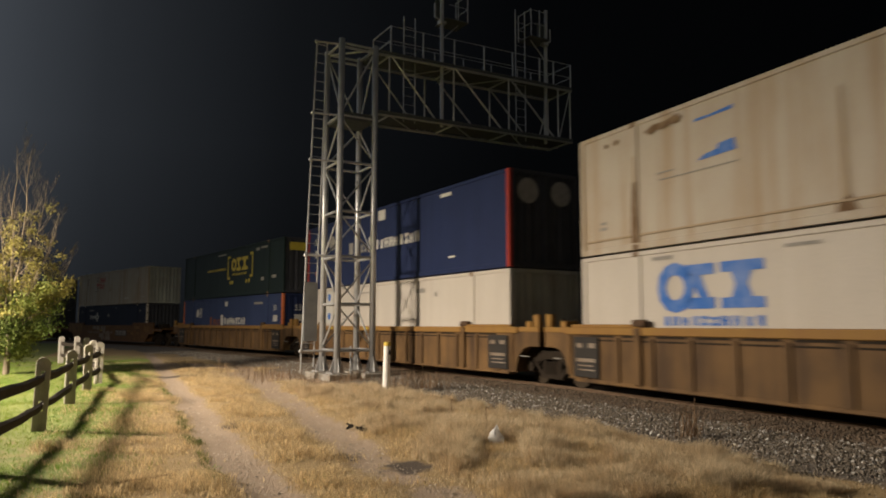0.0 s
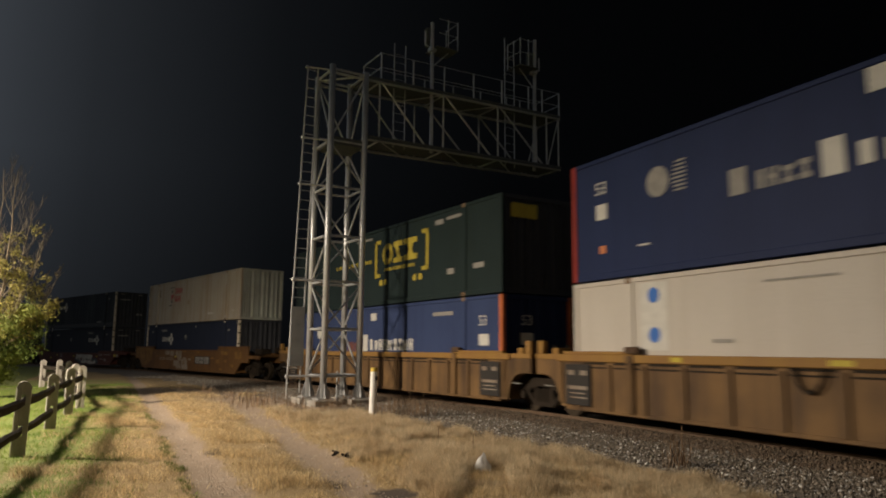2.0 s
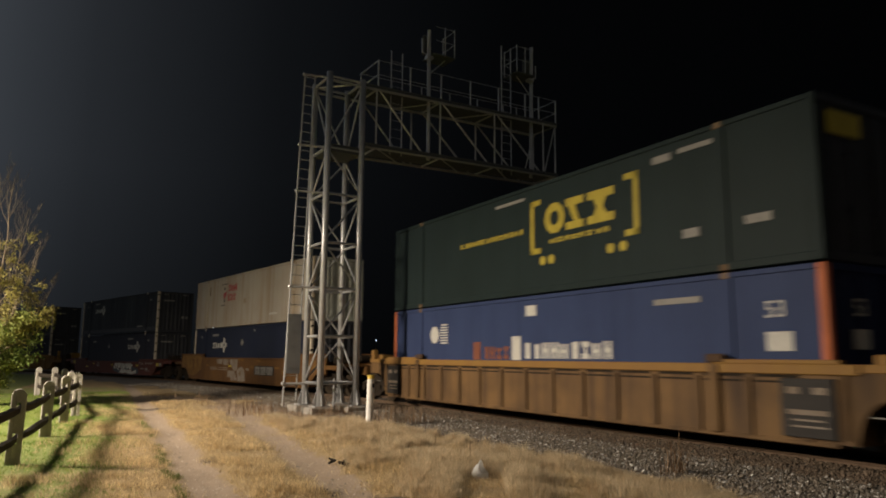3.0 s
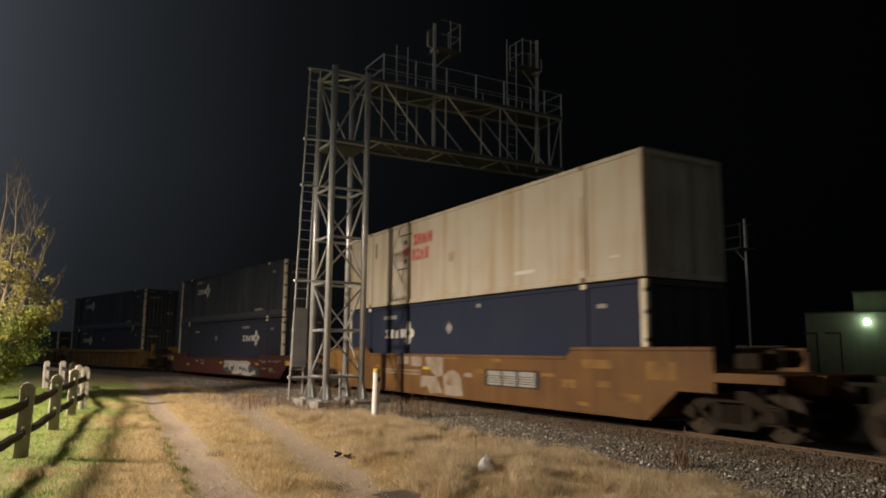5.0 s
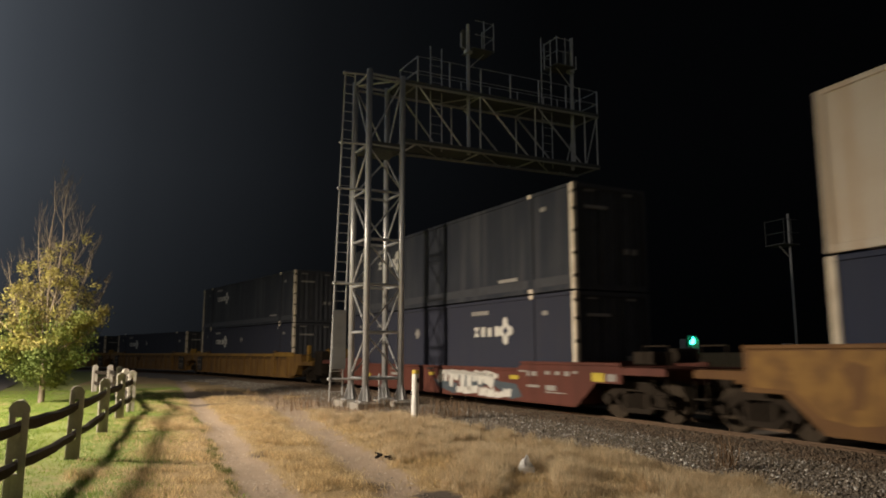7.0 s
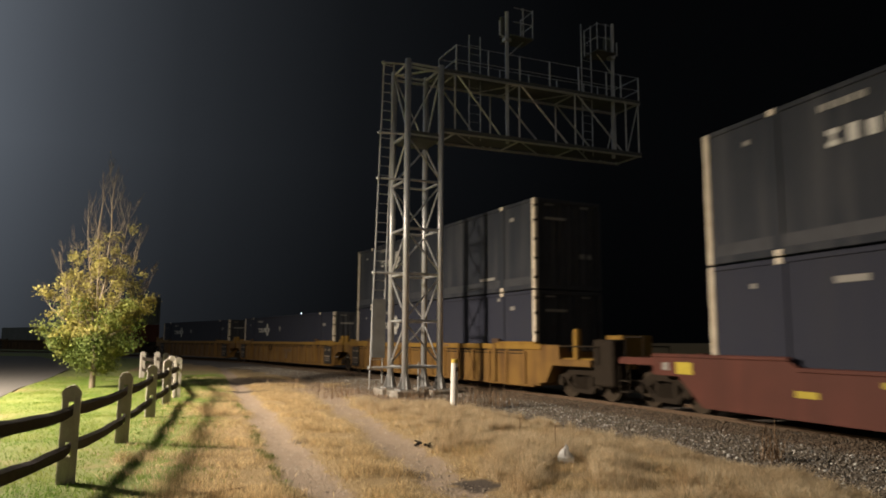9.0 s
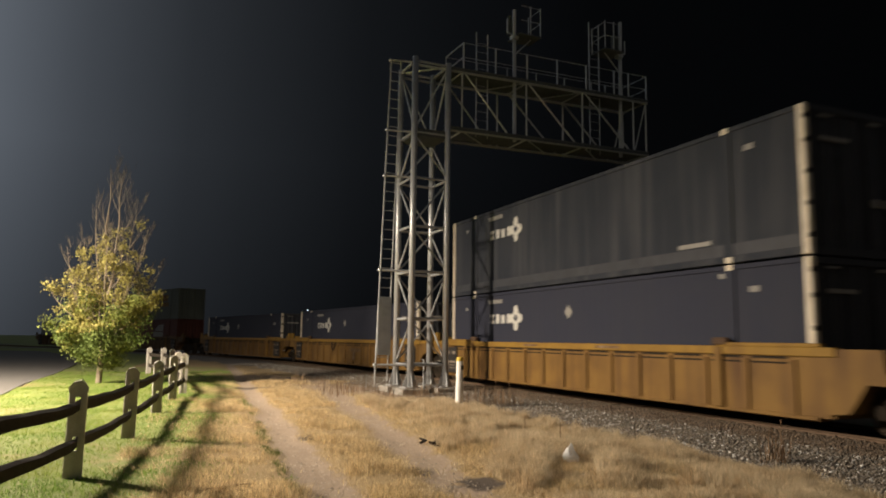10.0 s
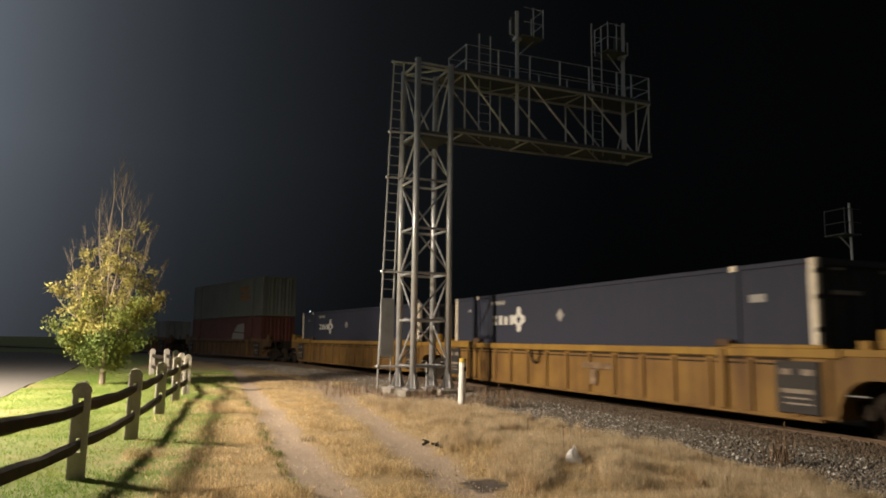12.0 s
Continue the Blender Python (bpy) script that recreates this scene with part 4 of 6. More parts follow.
        part("grab_iron", rods([((-1.47, sg * 8.75, 0.75), (-1.47, sg * 9.1, 0.75), 0.014), ((-1.47, sg * 8.75, 0.75), (-1.42, sg * 8.75, 0.75), 0.014), ((-1.47, sg * 9.1, 0.75), (-1.42, sg * 9.1, 0.75), 0.014)], 6), "mark_grey", car)
        part("hose", rods([((-0.9, sg * (jt - 0.2), 1.5), (-0.9, sg * (jt - 0.1), 0.9), 0.05), ((-0.5, sg * (jt - 0.3), 1.75), (-0.5, sg * (jt - 0.05), 1.1), 0.04)], 6), "grime", car)
    return car


def flush_car(key, paint, label, graffiti, sill, ext):
    """A single well car with smooth sides that rise at both ends."""
    car = thing("well_car", label, "railway car", "well cars of the train")
    MOVERS.append((car, S[key], RAIL_Z))
    w, sg2 = 1.47, 1
    poly = [(-8.2, 0.22), (8.2, 0.22), (9.0, 0.85), (9.9, 0.85), (9.9, 1.06), (11.3, 1.06), (11.3, 1.19), (9.9, 1.19), (9.9, ext - 0.04), (5.9, ext - 0.04), (5.6, sill), (-5.6, sill), (-5.9, ext - 0.04), (-9.9, ext - 0.04), (-9.9, 1.19), (-11.3, 1.19), (-11.3, 1.06), (-9.9, 1.06), (-9.9, 0.85), (-9.0, 0.85)]
    for x0, x1 in ((-w, -w + 0.06), (w - 0.06, w)):
        bm = bmesh.new()
        prism(bm, poly, x0, x1)
        part("side_sheet", bm, paint, car)
    for x0, x1 in ((-w - 0.03, -w + 0.1), (w - 0.1, w + 0.03)):
        part("top_chord", boxes(((x0, -5.6, sill - 0.07), (x1, 5.6, sill + 0.01)), bevel=0.012), paint, car)
        for y0, y1 in ((-9.9, -5.8), (5.8, 9.9)):
            part("raised_chord", boxes(((x0, y0, ext - 0.08), (x1, y1, ext)), bevel=0.012), paint, car)
    part("floor_frame", boxes(((-1.4, -8.2, 0.22), (1.4, -7.9, 0.34)), ((-1.4, 7.9, 0.22), (1.4, 8.2, 0.34)), ((-1.4, -0.2, 0.2), (1.4, 0.2, 0.3))), "grime", car)
    for sg in (-1, 1):
        part("end_sheet", boxes(((-1.42, sg * 8.3 - 0.05, 0.3), (1.42, sg * 8.3 + 0.05, 1.36))), paint, car)
        part("platform", boxes(((-1.45, min(sg * 8.3, sg * 11.25), 1.19), (1.45, max(sg * 8.3, sg * 11.25), 1.23)), ((-0.35, min(sg * 8.3, sg * 11.35), 0.86), (0.35, max(sg * 8.3, sg * 11.35), 1.22))), paint, car)
        part("coupler", boxes(((-0.16, min(sg * 11.3, sg * 11.85), 0.76), (0.16, max(sg * 11.3, sg * 11.85), 1.02)), ((-0.24, min(sg * 11.6, sg * 11.85), 0.74), (0.24, max(sg * 11.6, sg * 11.85), 1.04)), bevel=0.03), "grime", car)
        part("handrail", rods([((-1.3, sg * 10.5, 1.2), (-1.3, sg * 10.5, 1.72), 0.018), ((-1.3, sg * 11.25, 1.2), (-1.3, sg * 11.25, 1.72), 0.018), ((-1.3, sg * 10.5, 1.72), (-1.3, sg * 11.25, 1.72), 0.018)], 6), "grime", car)
        part("step", boxes(*[((-1.47, sg * 11.1 - 0.2, z), (-1.2, sg * 11.1 + 0.2, z + 0.03)) for z in (0.35, 0.62)], ((-1.47, sg * 11.1 - 0.21, 0.33), (-1.44, sg * 11.1 - 0.18, 1.0)), ((-1.47, sg * 11.1 + 0.18, 0.33), (-1.44, sg * 11.1 + 0.21, 1.0))), "grime", car)
        bogie(car, sg * 9.95)
    part("brake_box", boxes(((-1.1, -10.6, 1.3), (-0.5, -9.9, 1.6)), bevel=0.03), "grime", car)
    part("air_tank", rods([((0.1, -10.0, 1.5), (0.9, -10.0, 1.5), 0.18)], 12), "grime", car)
    x = -w - 0.002
    if graffiti == "grey":
        plate("placard", [[(-2.13, 0.66), (-4.57, 0.66), (-4.62, 0.88), (-4.57, 1.12), (-2.13, 1.12)]], "placard", car, x, "dark nameplate")
        for y0, y1 in ((-2.9, -2.28), (-3.6, -3.0), (-4.42, -3.72)):
            each("lettering", [quad(y0, 0.70, y1, 1.08)], "mark_grey", car, x - 0.005, "pale block")
            for k in range(4):
                plate("stripe", [quad(y0 + 0.04, 0.76 + 0.06 * k, y1 - 0.04, 0.775 + 0.06 * k)], "placard", car, x - 0.009, "dark stripe across the block")
        each("graffiti", [[(1.34, 1.19), (1.33, 1.43), (0.19, 1.43), (0.21, 0.87), (0.6, 0.78)], [(1.64, 0.82), (0.6, 0.82), (0.22, 0.34), (1.0, 0.27), (1.2, 0.5), (1.64, 0.44)]], "spray_grey", car, x, "faded grey spray shapes")
        each("graffiti", [[(0.2, 0.84), (-0.1, 1.0), (-0.42, 1.05), (-0.7, 0.95), (-0.84, 0.8), (-0.98, 0.31), (-0.55, 0.27), (0.1, 0.29)]], "spray_grey", car, x, "faded grey spray bubble")
        each("graffiti", [disc(-0.2, 0.68, 0.11, 9, 0.2)], "rust", car, x - 0.004, "brown gap in the spray bubble")
        marks(car, [(1.55, 1.11, 2.35, 1.44), (2.5, 1.16, 3.35, 1.42), (-1.45, 0.86, -1.02, 0.98)], "spray_grey", x=x)
        marks(car, [(3.41, 0.83, 4.47, 0.99), (1.67, 0.83, 3.07, 0.99)], "spray_grey", x=x)
        each("lettering", [quad(3.5 + k * 0.19, 0.87, 3.62 + k * 0.19, 0.95) for k in range(5)] + [quad(1.75 + k * 0.19, 0.87, 1.88 + k * 0.19, 0.95) for k in range(7)], "car_orange", car, x - 0.004, "small lettering bar")
        marks(car, [(0.99, 1.02, 1.48, 1.11)], "mark_yellow", x=x)
        marks(car, [(-0.65, 1.37, 0.06, 1.43), (-2.89, 1.31, -2.46, 1.43), (-2.05, 0.99, -1.63, 1.11), (4.7, 1.03, 5.1, 1.11), (-5.18, 1.0, -4.67, 1.08)], "mark_ochre", x=x)
        marks(car, [(-7.2, 1.24, -6.2, 1.44), (-5.95, 0.76, -5.5, 0.96), (-7.1, 0.83, -6.7, 0.97), (-6.4, 0.38, -6.0, 0.47), (-9.0, 1.05, -8.2, 1.42), (-8.0, 0.55, -7.4, 0.72)], "mark_ochre", x=x)
        plate("patch", [[(5.95, 1.5), (6.1, 1.1), (6.02, 0.8), (6.5, 0.72), (6.9, 0.5), (7.6, 0.42), (8.2, 0.5), (8.8, 0.92), (9.7, 0.95), (9.75, 1.6), (7.9, 1.62), (6.4, 1.6)]], "mark_ochre", car, x, "worn field of old ochre paint")
        plate("patch", [[(7.3, 1.35), (7.45, 0.7), (7.7, 0.65), (7.62, 1.0), (7.8, 1.3), (7.6, 1.45)]], "car_orange", car, x - 0.004, "brown scrape through the ochre")
    else:
        r = random.Random(4)
        blobs = []
        for y, top, low in ((-0.98, 1.02, 0.62), (-1.35, 1.02, 0.66), (-1.75, 1.04, 0.5), (-2.1, 1.03, 0.72), (-2.5, 1.03, 0.5), (-2.9, 0.98, 0.42), (-3.25, 1.04, 0.72), (-3.6, 1.0, 0.62), (-3.95, 1.04, 0.66), (-4.22, 0.98, 0.55)):
            w_, sl = r.uniform(0.12, 0.17), r.uniform(-0.12, 0.12)
            blobs.append([(y + w_, low), (y + w_ * 1.2 + sl, top - 0.08), (y + w_ * 0.6 + sl, top), (y - w_ * 0.7 + sl, top), (y - w_ * 1.1, (top + low) / 2), (y - w_ * 0.5, low - 0.05)])
            blobs.append([(y + 0.05, top - 0.12), (y - 0.36, top - 0.16), (y - 0.36, top - 0.03), (y + 0.05, top - 0.01)])
        for y, low in ((-2.3, 0.30), (-2.75, 0.28), (-3.2, 0.32), (-3.7, 0.27), (-4.15, 0.25), (-4.6, 0.25), (-5.05, 0.30)):
            h_ = r.uniform(0.2, 0.3)
            blobs.append([(y + 0.22, low), (y + 0.16, low + h_), (y - 0.02, low + h_ * 0.7), (y - 0.1, low + h_), (y - 0.25, low + h_ * 0.9), (y - 0.22, low + 0.02)])
        each("graffiti", [[(-0.5, 0.7), (-0.8, 0.45), (-2.0, 0.25), (-2.2, 0.6), (-0.9, 0.66)], [(-3.85, 0.95), (-4.7, 0.74), (-5.55, 0.7), (-5.85, 0.36), (-5.3, 0.26), (-4.4, 0.6), (-3.6, 0.6)], [(-2.2, 0.95), (-3.6, 0.9), (-3.8, 0.55), (-2.4, 0.5)]], "mark_teal", car, x, "dull blue spray shadow")
        for poly in blobs:
            each("graffiti", [poly], "mark_white", car, x - 0.004, "cream spray stroke")
        marks(car, [(-0.45, 1.0, 0.0, 1.08)], "placard", x=x)
        marks(car, [(3.6, 0.88, 3.95, 0.98), (-5.66, 0.83, -5.24, 0.94), (-0.53, 0.82, -0.13, 0.92), (-9.3, 0.88, -8.85, 1.09), (5.2, 0.62, 5.7, 0.74), (8.5, 0.9, 9.05, 1.16)], "mark_yellow", x=x)
        marks(car, [(2.5, 0.94, 3.1, 1.0), (2.5, 0.74, 3.1, 0.84), (-6.05, 1.05, -5.66, 1.09), (-6.2, 0.94, -6.08, 1.08), (-6.55, 0.95, -6.3, 1.07), (-7.15, 1.0, -6.92, 1.09), (-7.58, 1.0, -7.36, 1.09), (-7.98, 0.98, -7.76, 1.1), (-8.3, 1.05, -8.1, 1.11), (-6.65, 0.64, -6.1, 0.71), (-7.83, 0.52, -6.94, 0.55), (-7.4, 0.58, -6.95, 0.72), (-9.72, 0.9, -9.4, 1.07), (9.3, 0.97, 9.55, 1.14)], "mark_grey", x=x)
    return car


def build_train():
    load_a(); load_b(); load_c(); load_d(); load_e(); load_f(); load_g_h(); load_i_j()
    brown = "rusty brown well car with ribbed sides and ochre sill"
    yellow = "faded yellow well car with ribbed sides"
    ca = ribbed_car("a", "car_brown", "car_sill", 9.7, 9.72, brown)
    cb = ribbed_car("b", "car_brown", "car_sill", 9.72, 9.69, brown)
    cc = ribbed_car("c", "car_brown", "car_sill", 9.69, 10.0, brown)
    bogie(ca, 9.72)
    bogie(cb, 9.69)
    bogie(cc, 10.1)
    flush_car("d", "car_orange", "rusty orange well car with smooth marked sides", "grey", 1.50, 1.72)
    flush_car("e", "car_red", "oxide red well car with cream spray paint", "cream", 1.14, 1.34)
    cf = ribbed_car("f", "car_yellow", "car_yellow_sill", 10.0, 9.77, yellow, (1,), own=-1)
    cg = ribbed_car("g", "car_yellow", "car_yellow_sill", 9.77, 9.86, yellow)
    ch = ribbed_car("h", "car_yellow", "car_yellow_sill", 9.86, 10.0, yellow)
    marks(cg, [(-2.2, 0.92, -0.85, 1.08), (-1.5, 0.5, -1.2, 0.9)], "rust", "spray_mark", -1.488)
    marks(cb, [(0.9, 1.40, 1.3, 1.49), (4.4, 1.40, 4.7, 1.49)], "mark_yellow", "marking", -1.482)
    marks(cf, [(-2.6, 1.42, -1.6, 1.48), (1.4, 1.42, 2.2, 1.48)], "rust", "marking", -1.482)
    bogie(cf, -10.1)
    bogie(cf, 9.77)
    bogie(cg, 9.86)
    bogie(ch, 10.1)
    ci = ribbed_car("i", "car_brown", "car_brown", 10.0, 9.7, brown)
    bogie(ci, -10.1)
    cj = ribbed_car("j", "car_brown", "car_brown", 10.0, 9.7, brown)
    bogie(cj, -10.1)


build_train()


# ---- the signal gantry ----
def build_gantry():
    g = thing("signal_gantry", "galvanised lattice signal gantry with a cantilever over the track", "signal gantry", m=Matrix.Translation((7.29, 22.91, 0.0)) @ Matrix.Rotation(radians(7.2), 4, "Z"))
    # local: x over the track, y away along the line; the leg nearest the camera and the track stands at the origin
    a, b = 1.24, 1.31
    legs = [(0, 0), (-a, 0), (-a, b), (0, b)]
    rings = [0.81, 2.32, 3.87, 5.38, 7.03, 8.60]
    top = 11.2
    for i, (x, y) in enumerate(legs):
        part("leg", rods([((x, y, 0.1), (x, y, top + (0.04 if i == 1 else 0)), 0.105)], 16), "galv", g, smooth=True)
        bm = boxes(((x - 0.26, y - 0.26, 0.08), (x + 0.26, y + 0.26, 0.12)))
        for dx, dy in ((1, 0), (-1, 0), (0, 1), (0, -1)):
            v = [bm.verts.new(p) for p in ((x + dx * 0.1 - dy * 0.012, y + dy * 0.1 - dx * 0.012, 0.12), (x + dx * 0.25 - dy * 0.012, y + dy * 0.25 - dx * 0.012, 0.12), (x + dx * 0.1 - dy * 0.012, y + dy * 0.1 - dx * 0.012, 0.62), (x + dx * 0.1 + dy * 0.012, y + dy * 0.1 + dx * 0.012, 0.12), (x + dx * 0.25 + dy * 0.012, y + dy * 0.25 + dx * 0.012, 0.12), (x + dx * 0.1 + dy * 0.012, y + dy * 0.1 + dx * 0.012, 0.62))]
            bm.faces.new((v[0], v[1], v[2]))
            bm.faces.new((v[3], v[5], v[4]))
            bm.faces.new((v[1], v[4], v[5], v[2]))
        part("base_plate", bm, "galv", g)
        part("footing", boxes(((x - 0.45, y - 0.45, -0.4), (x + 0.45, y + 0.45, 0.08)), bevel=0.03), "concrete", g, "concrete footing")
    for z in rings + [top - 0.1]:
        part("ring_beam", rods([((legs[i][0], legs[i][1], z), (legs[(i + 1) % 4][0], legs[(i + 1) % 4][1], z), 0.045) for i in range(4)], 8), "galv", g)
    for k in range(len(rings)):
        z0, z1 = rings[k], (rings + [top - 0.1])[k + 1]
        for i in range(4):
            p, q = legs[i], legs[(i + 1) % 4]
            flip = (k + i) % 2
            part("brace", rods([((*(q if flip else p), z0 + 0.08), (*(p if flip else q), z1 - 0.08), 0.032)], 6), "galv", g)
    part("plan_brace", rods([((-a, b, top - 0.12), (0, 0, top - 0.12), 0.035)], 8), "galv", g)
    # the ladder stands beside the tower, held off it by round bars
    yl = 0.25

    def lad(z, o):
        return (-2.37 + 0.031 * z + o, yl, z)
    for o0, o1, z0 in ((0.0, 0.0, 0.12), (0.42, 0.36, 0.3)):
        part("ladder_rail", rods([(lad(z0, o0), lad(11.08, o1), 0.028)], 8), "galv", g)
    for k in range(34):
        z = 0.42 + k * 0.32
        part("rung", rods([(lad(z, 0), lad(z, 0.42 - 0.06 * z / 11), 0.013)], 6), "galv", g)
    p0, p1 = lad(1.12, 0.02), lad(3.0, 0.02)
    bm = boxes(((p0[0], yl - 0.06, 1.12), (p1[0] + 0.40, yl - 0.035, 3.0)), bevel=0.005)
    for z in (1.3, 1.75, 2.2, 2.65):
        box(bm, (p0[0] + 0.03, yl - 0.066, z), (p1[0] + 0.38, yl - 0.058, z + 0.02))
    part("climb_guard", bm, "guard", g, "flat sheet climbing guard")
    for z in (0.81, 3.87, 7.03, 8.6, 11.06):
        q = lad(z, -0.03)
        bm = rods([(q, (-a + 0.02, 0.06, z), 0.036)], 8)
        bmesh.ops.create_icosphere(bm, subdivisions=2, radius=0.065, matrix=Matrix.Translation(q))
        part("ladder_bracket", bm, "galv", g)
    part("conduit", rods([((-0.55, 0.5, 0.05), (-0.55, 0.5, 0.95), 0.03)], 8), "galv", g)
    # cantilever truss
    L, zb, zt = 8.75, 8.84, 10.97
    camber = 0.014  # the arm rises a little towards its tip

    def up(x, y, z):
        return (x, y, z + camber * max(x, 0))
    uprights = [0.54, 3.16, 5.63, 8.05, 8.67]
    yb = b + 0.1
    for y, xs in ((0.0, uprights), (yb, [0.6, 2.72, 5.7, 8.67])):
        for z in (zb, zt):
            part("chord", rods([((-a if z == zt else 0, y, z), (0, y, z), 0.05), (up(0, y, z), up(L, y, z), 0.05)], 8), "galv", g)
        for x in xs:
            part("upright", rods([(up(x, y, zb), up(x, y, zt), 0.034)], 8), "galv", g)
        for x0, x1 in ((0.66, 2.47), (3.27, 5.4), (5.76, 7.95)):
            part("diagonal", rods([(up(x0, y, zt - 0.03), up(x1, y, zb), 0.036)], 6), "galv", g)
        part("diagonal", rods([(up(8.08, y, zb + 0.05), up(8.66, y, zt - 0.05), 0.026)], 6), "galv", g)
    cross = [((x, 0, z), (x, yb, z), 0.035) for x in (0.54, 3.16, 5.63, 8.67) for z in (zb, zt)]
    cross += [((x0, 0, zb - 0.02), (x1, yb, zb - 0.02), 0.025) for x0, x1 in ((0.6, 2.2), (3.2, 4.9), (5.7, 7.3))]
    cross += [((x0, yb, zt - 0.02), (x1, 0, zt - 0.02), 0.025) for x0, x1 in ((2.0, 3.1), (4.4, 5.55))]
    for p0, p1, rr in cross:
        part("cross_beam", rods([(up(*p0), up(*p1), rr)], 6), "galv", g)
    for z in (zb + 0.06, zt + 0.05):
        for k in range(7):
            x0 = 0.05 + k * 1.24
            bm = boxes(((x0, 0.1, z), (x0 + 1.22, b, z + 0.03)))
            bmesh.ops.translate(bm, verts=bm.verts, vec=(0, 0, camber * (x0 + 0.6)))
            part("walkway_panel", bm, "grating", g, "dull grating walkway panel")
    for y0 in (-0.075, b + 0.16):
        for z0, z1 in ((zb + 0.0, zb + 0.13), (zt + 0.02, zt + 0.13)):
            bm = boxes(((0.0, y0, z0), (L, y0 + 0.012, z1)))
            for v in bm.verts:
                v.co.z += camber * v.co.x
            part("kick_plate", bm, "grating", g)
    part("tower_platform", boxes(((-a, 0.0, 8.5), (0, b, 8.54)), ((-a, -0.03, 8.48), (0, -0.015, 8.74))), "grating", g)
    for y in (-0.04, yb + 0.02):
        for x in (0.57, 1.86, 3.17, 4.48, 5.8, 7.11, 7.81, 8.69):
            part("rail_post", rods([(up(x, y, zt), up(x, y, zt + 1.09), 0.030 if y < 0 else 0.022)], 6), "galv", g)
        for h in (0.55, 1.08):
            part("handrail", rods([(up(0.57, y, zt + h), up(8.69, y, zt + h), 0.012)], 6), "galv", g)
    for x, rr in ((0.57, 0.026), (8.69, 0.018)):
        for h in (0.55, 1.08):
            part("handrail", rods([(up(x, -0.04, zt + h), up(x, yb + 0.02, zt + h), rr)], 6), "galv", g)
    # two signal masts that rise through the arm, each with a small service platform and its own ladder
    for x, y, mtop, pz, sgn, lx, ltop in ((2.83, 0.3, 13.9, 12.85, 1, 1.3, 12.75), (7.64, 0.3, 14.4, 13.0, -1, 6.27, 14.15)):
        part("mast", rods([((x, y, zb), (x + 0.1 * (sgn < 0), y, mtop), 0.07)], 10), "galv", g)
        part("mast_clamp", boxes(((x - 0.13, y - 0.13, pz - 0.12), (x + 0.13, y + 0.13, pz + 0.05)), bevel=0.02), "galv", g)
        bm = boxes(((min(x, x + sgn * 0.95), y - 0.36, pz), (max(x, x + sgn * 0.95), y + 0.52, pz + 0.035)))
        part("service_platform", bm, "grating", g, "grating service platform")
        far = x + sgn * 0.92
        for p0, p1, rr in [((far, y - 0.34, pz), (far, y - 0.34, pz + 1.15), 0.02), ((far, y + 0.5, pz), (far, y + 0.5, pz + 1.15), 0.02), ((x + sgn * 0.5, y - 0.34, pz), (x + sgn * 0.5, y - 0.34, pz + 1.15), 0.02)] + [((x + sgn * 0.1, y - 0.34, pz + h), (far, y - 0.34, pz + h), 0.012) for h in (0.55, 1.1)] + [((far, y - 0.34, pz + h), (far, y + 0.5, pz + h), 0.014) for h in (0.55, 1.1)]:
            part("platform_rail", rods([(p0, p1, rr)], 6), "galv", g)
        part("platform_brace", rods([((x, y, pz - 0.7), (x + sgn * 0.7, y, pz), 0.022)], 6), "galv", g)
        part("head_bracket", rods([((x - sgn * 0.3, y, pz + 0.1), (x - sgn * 0.3, y, pz + 0.65), 0.03), ((x - sgn * 0.3, y, pz + 0.12), (x, y, pz + 0.02), 0.025)], 6), "galv", g)
        part("signal_head", boxes(((x - 0.12, y + 0.2, pz + 0.15), (x + 0.2, y + 0.36, pz + 0.95)), bevel=0.03), "grating", g, "signal head seen from behind")
        for o in (0.0, 0.46):
            part("ladder_rail", rods([((lx + o, y + 0.1, zb), (lx + o, y + 0.1, ltop), 0.022)], 6), "galv", g)
        for k in range(1, int((ltop - zb) / 0.32)):
            part("rung", rods([((lx, y + 0.1, zb + 0.32 * k), (lx + 0.46, y + 0.1, zb + 0.32 * k), 0.009)], 6), "galv", g)


build_gantry()


# ---- fence ----
def fence_post_mesh(bm, h, w=0.205, d=0.13):
    """A split post with a chamfered head and two mortises cut through it for the rails."""
    cheek = w * 0.355
    box(bm, (-w / 2, -d / 2, -0.3), (-w / 2 + cheek, d / 2, h - 0.10), 0.008)
    box(bm, (w / 2 - cheek, -d / 2, -0.3), (w / 2, d / 2, h - 0.10), 0.008)
    for z0, z1 in ((-0.3, 0.30), (0.47, 0.76), (0.93, h - 0.1)):
        box(bm, (-w / 2 + cheek - 0.01, -d / 2 + 0.006, z0), (w / 2 - cheek + 0.01, d / 2 - 0.006, z1))
    head = bmesh.new()
    prism(head, [(-w / 2, h - 0.13), (w / 2, h - 0.13), (w / 2, h - 0.08), (w * 0.32, h - 0.02), (w * 0.1, h), (-w * 0.12, h), (-w * 0.34, h - 0.025), (-w / 2, h - 0.08)], -d / 2, d / 2)
    bmesh.ops.rotate(head, verts=head.verts, cent=(0, 0, 0), matrix=Matrix.Rotation(radians(90), 3, "Z"))
    me = bpy.data.meshes.new("head")
    head.to_mesh(me)
    head.free()
    bm.from_mesh(me)
    bpy.data.meshes.remove(me)
    for v in bm.verts:
        v.co += Vector((random.uniform(-0.006, 0.006), random.uniform(-0.006, 0.006), random.uniform(-0.005, 0.005)))
    return bm


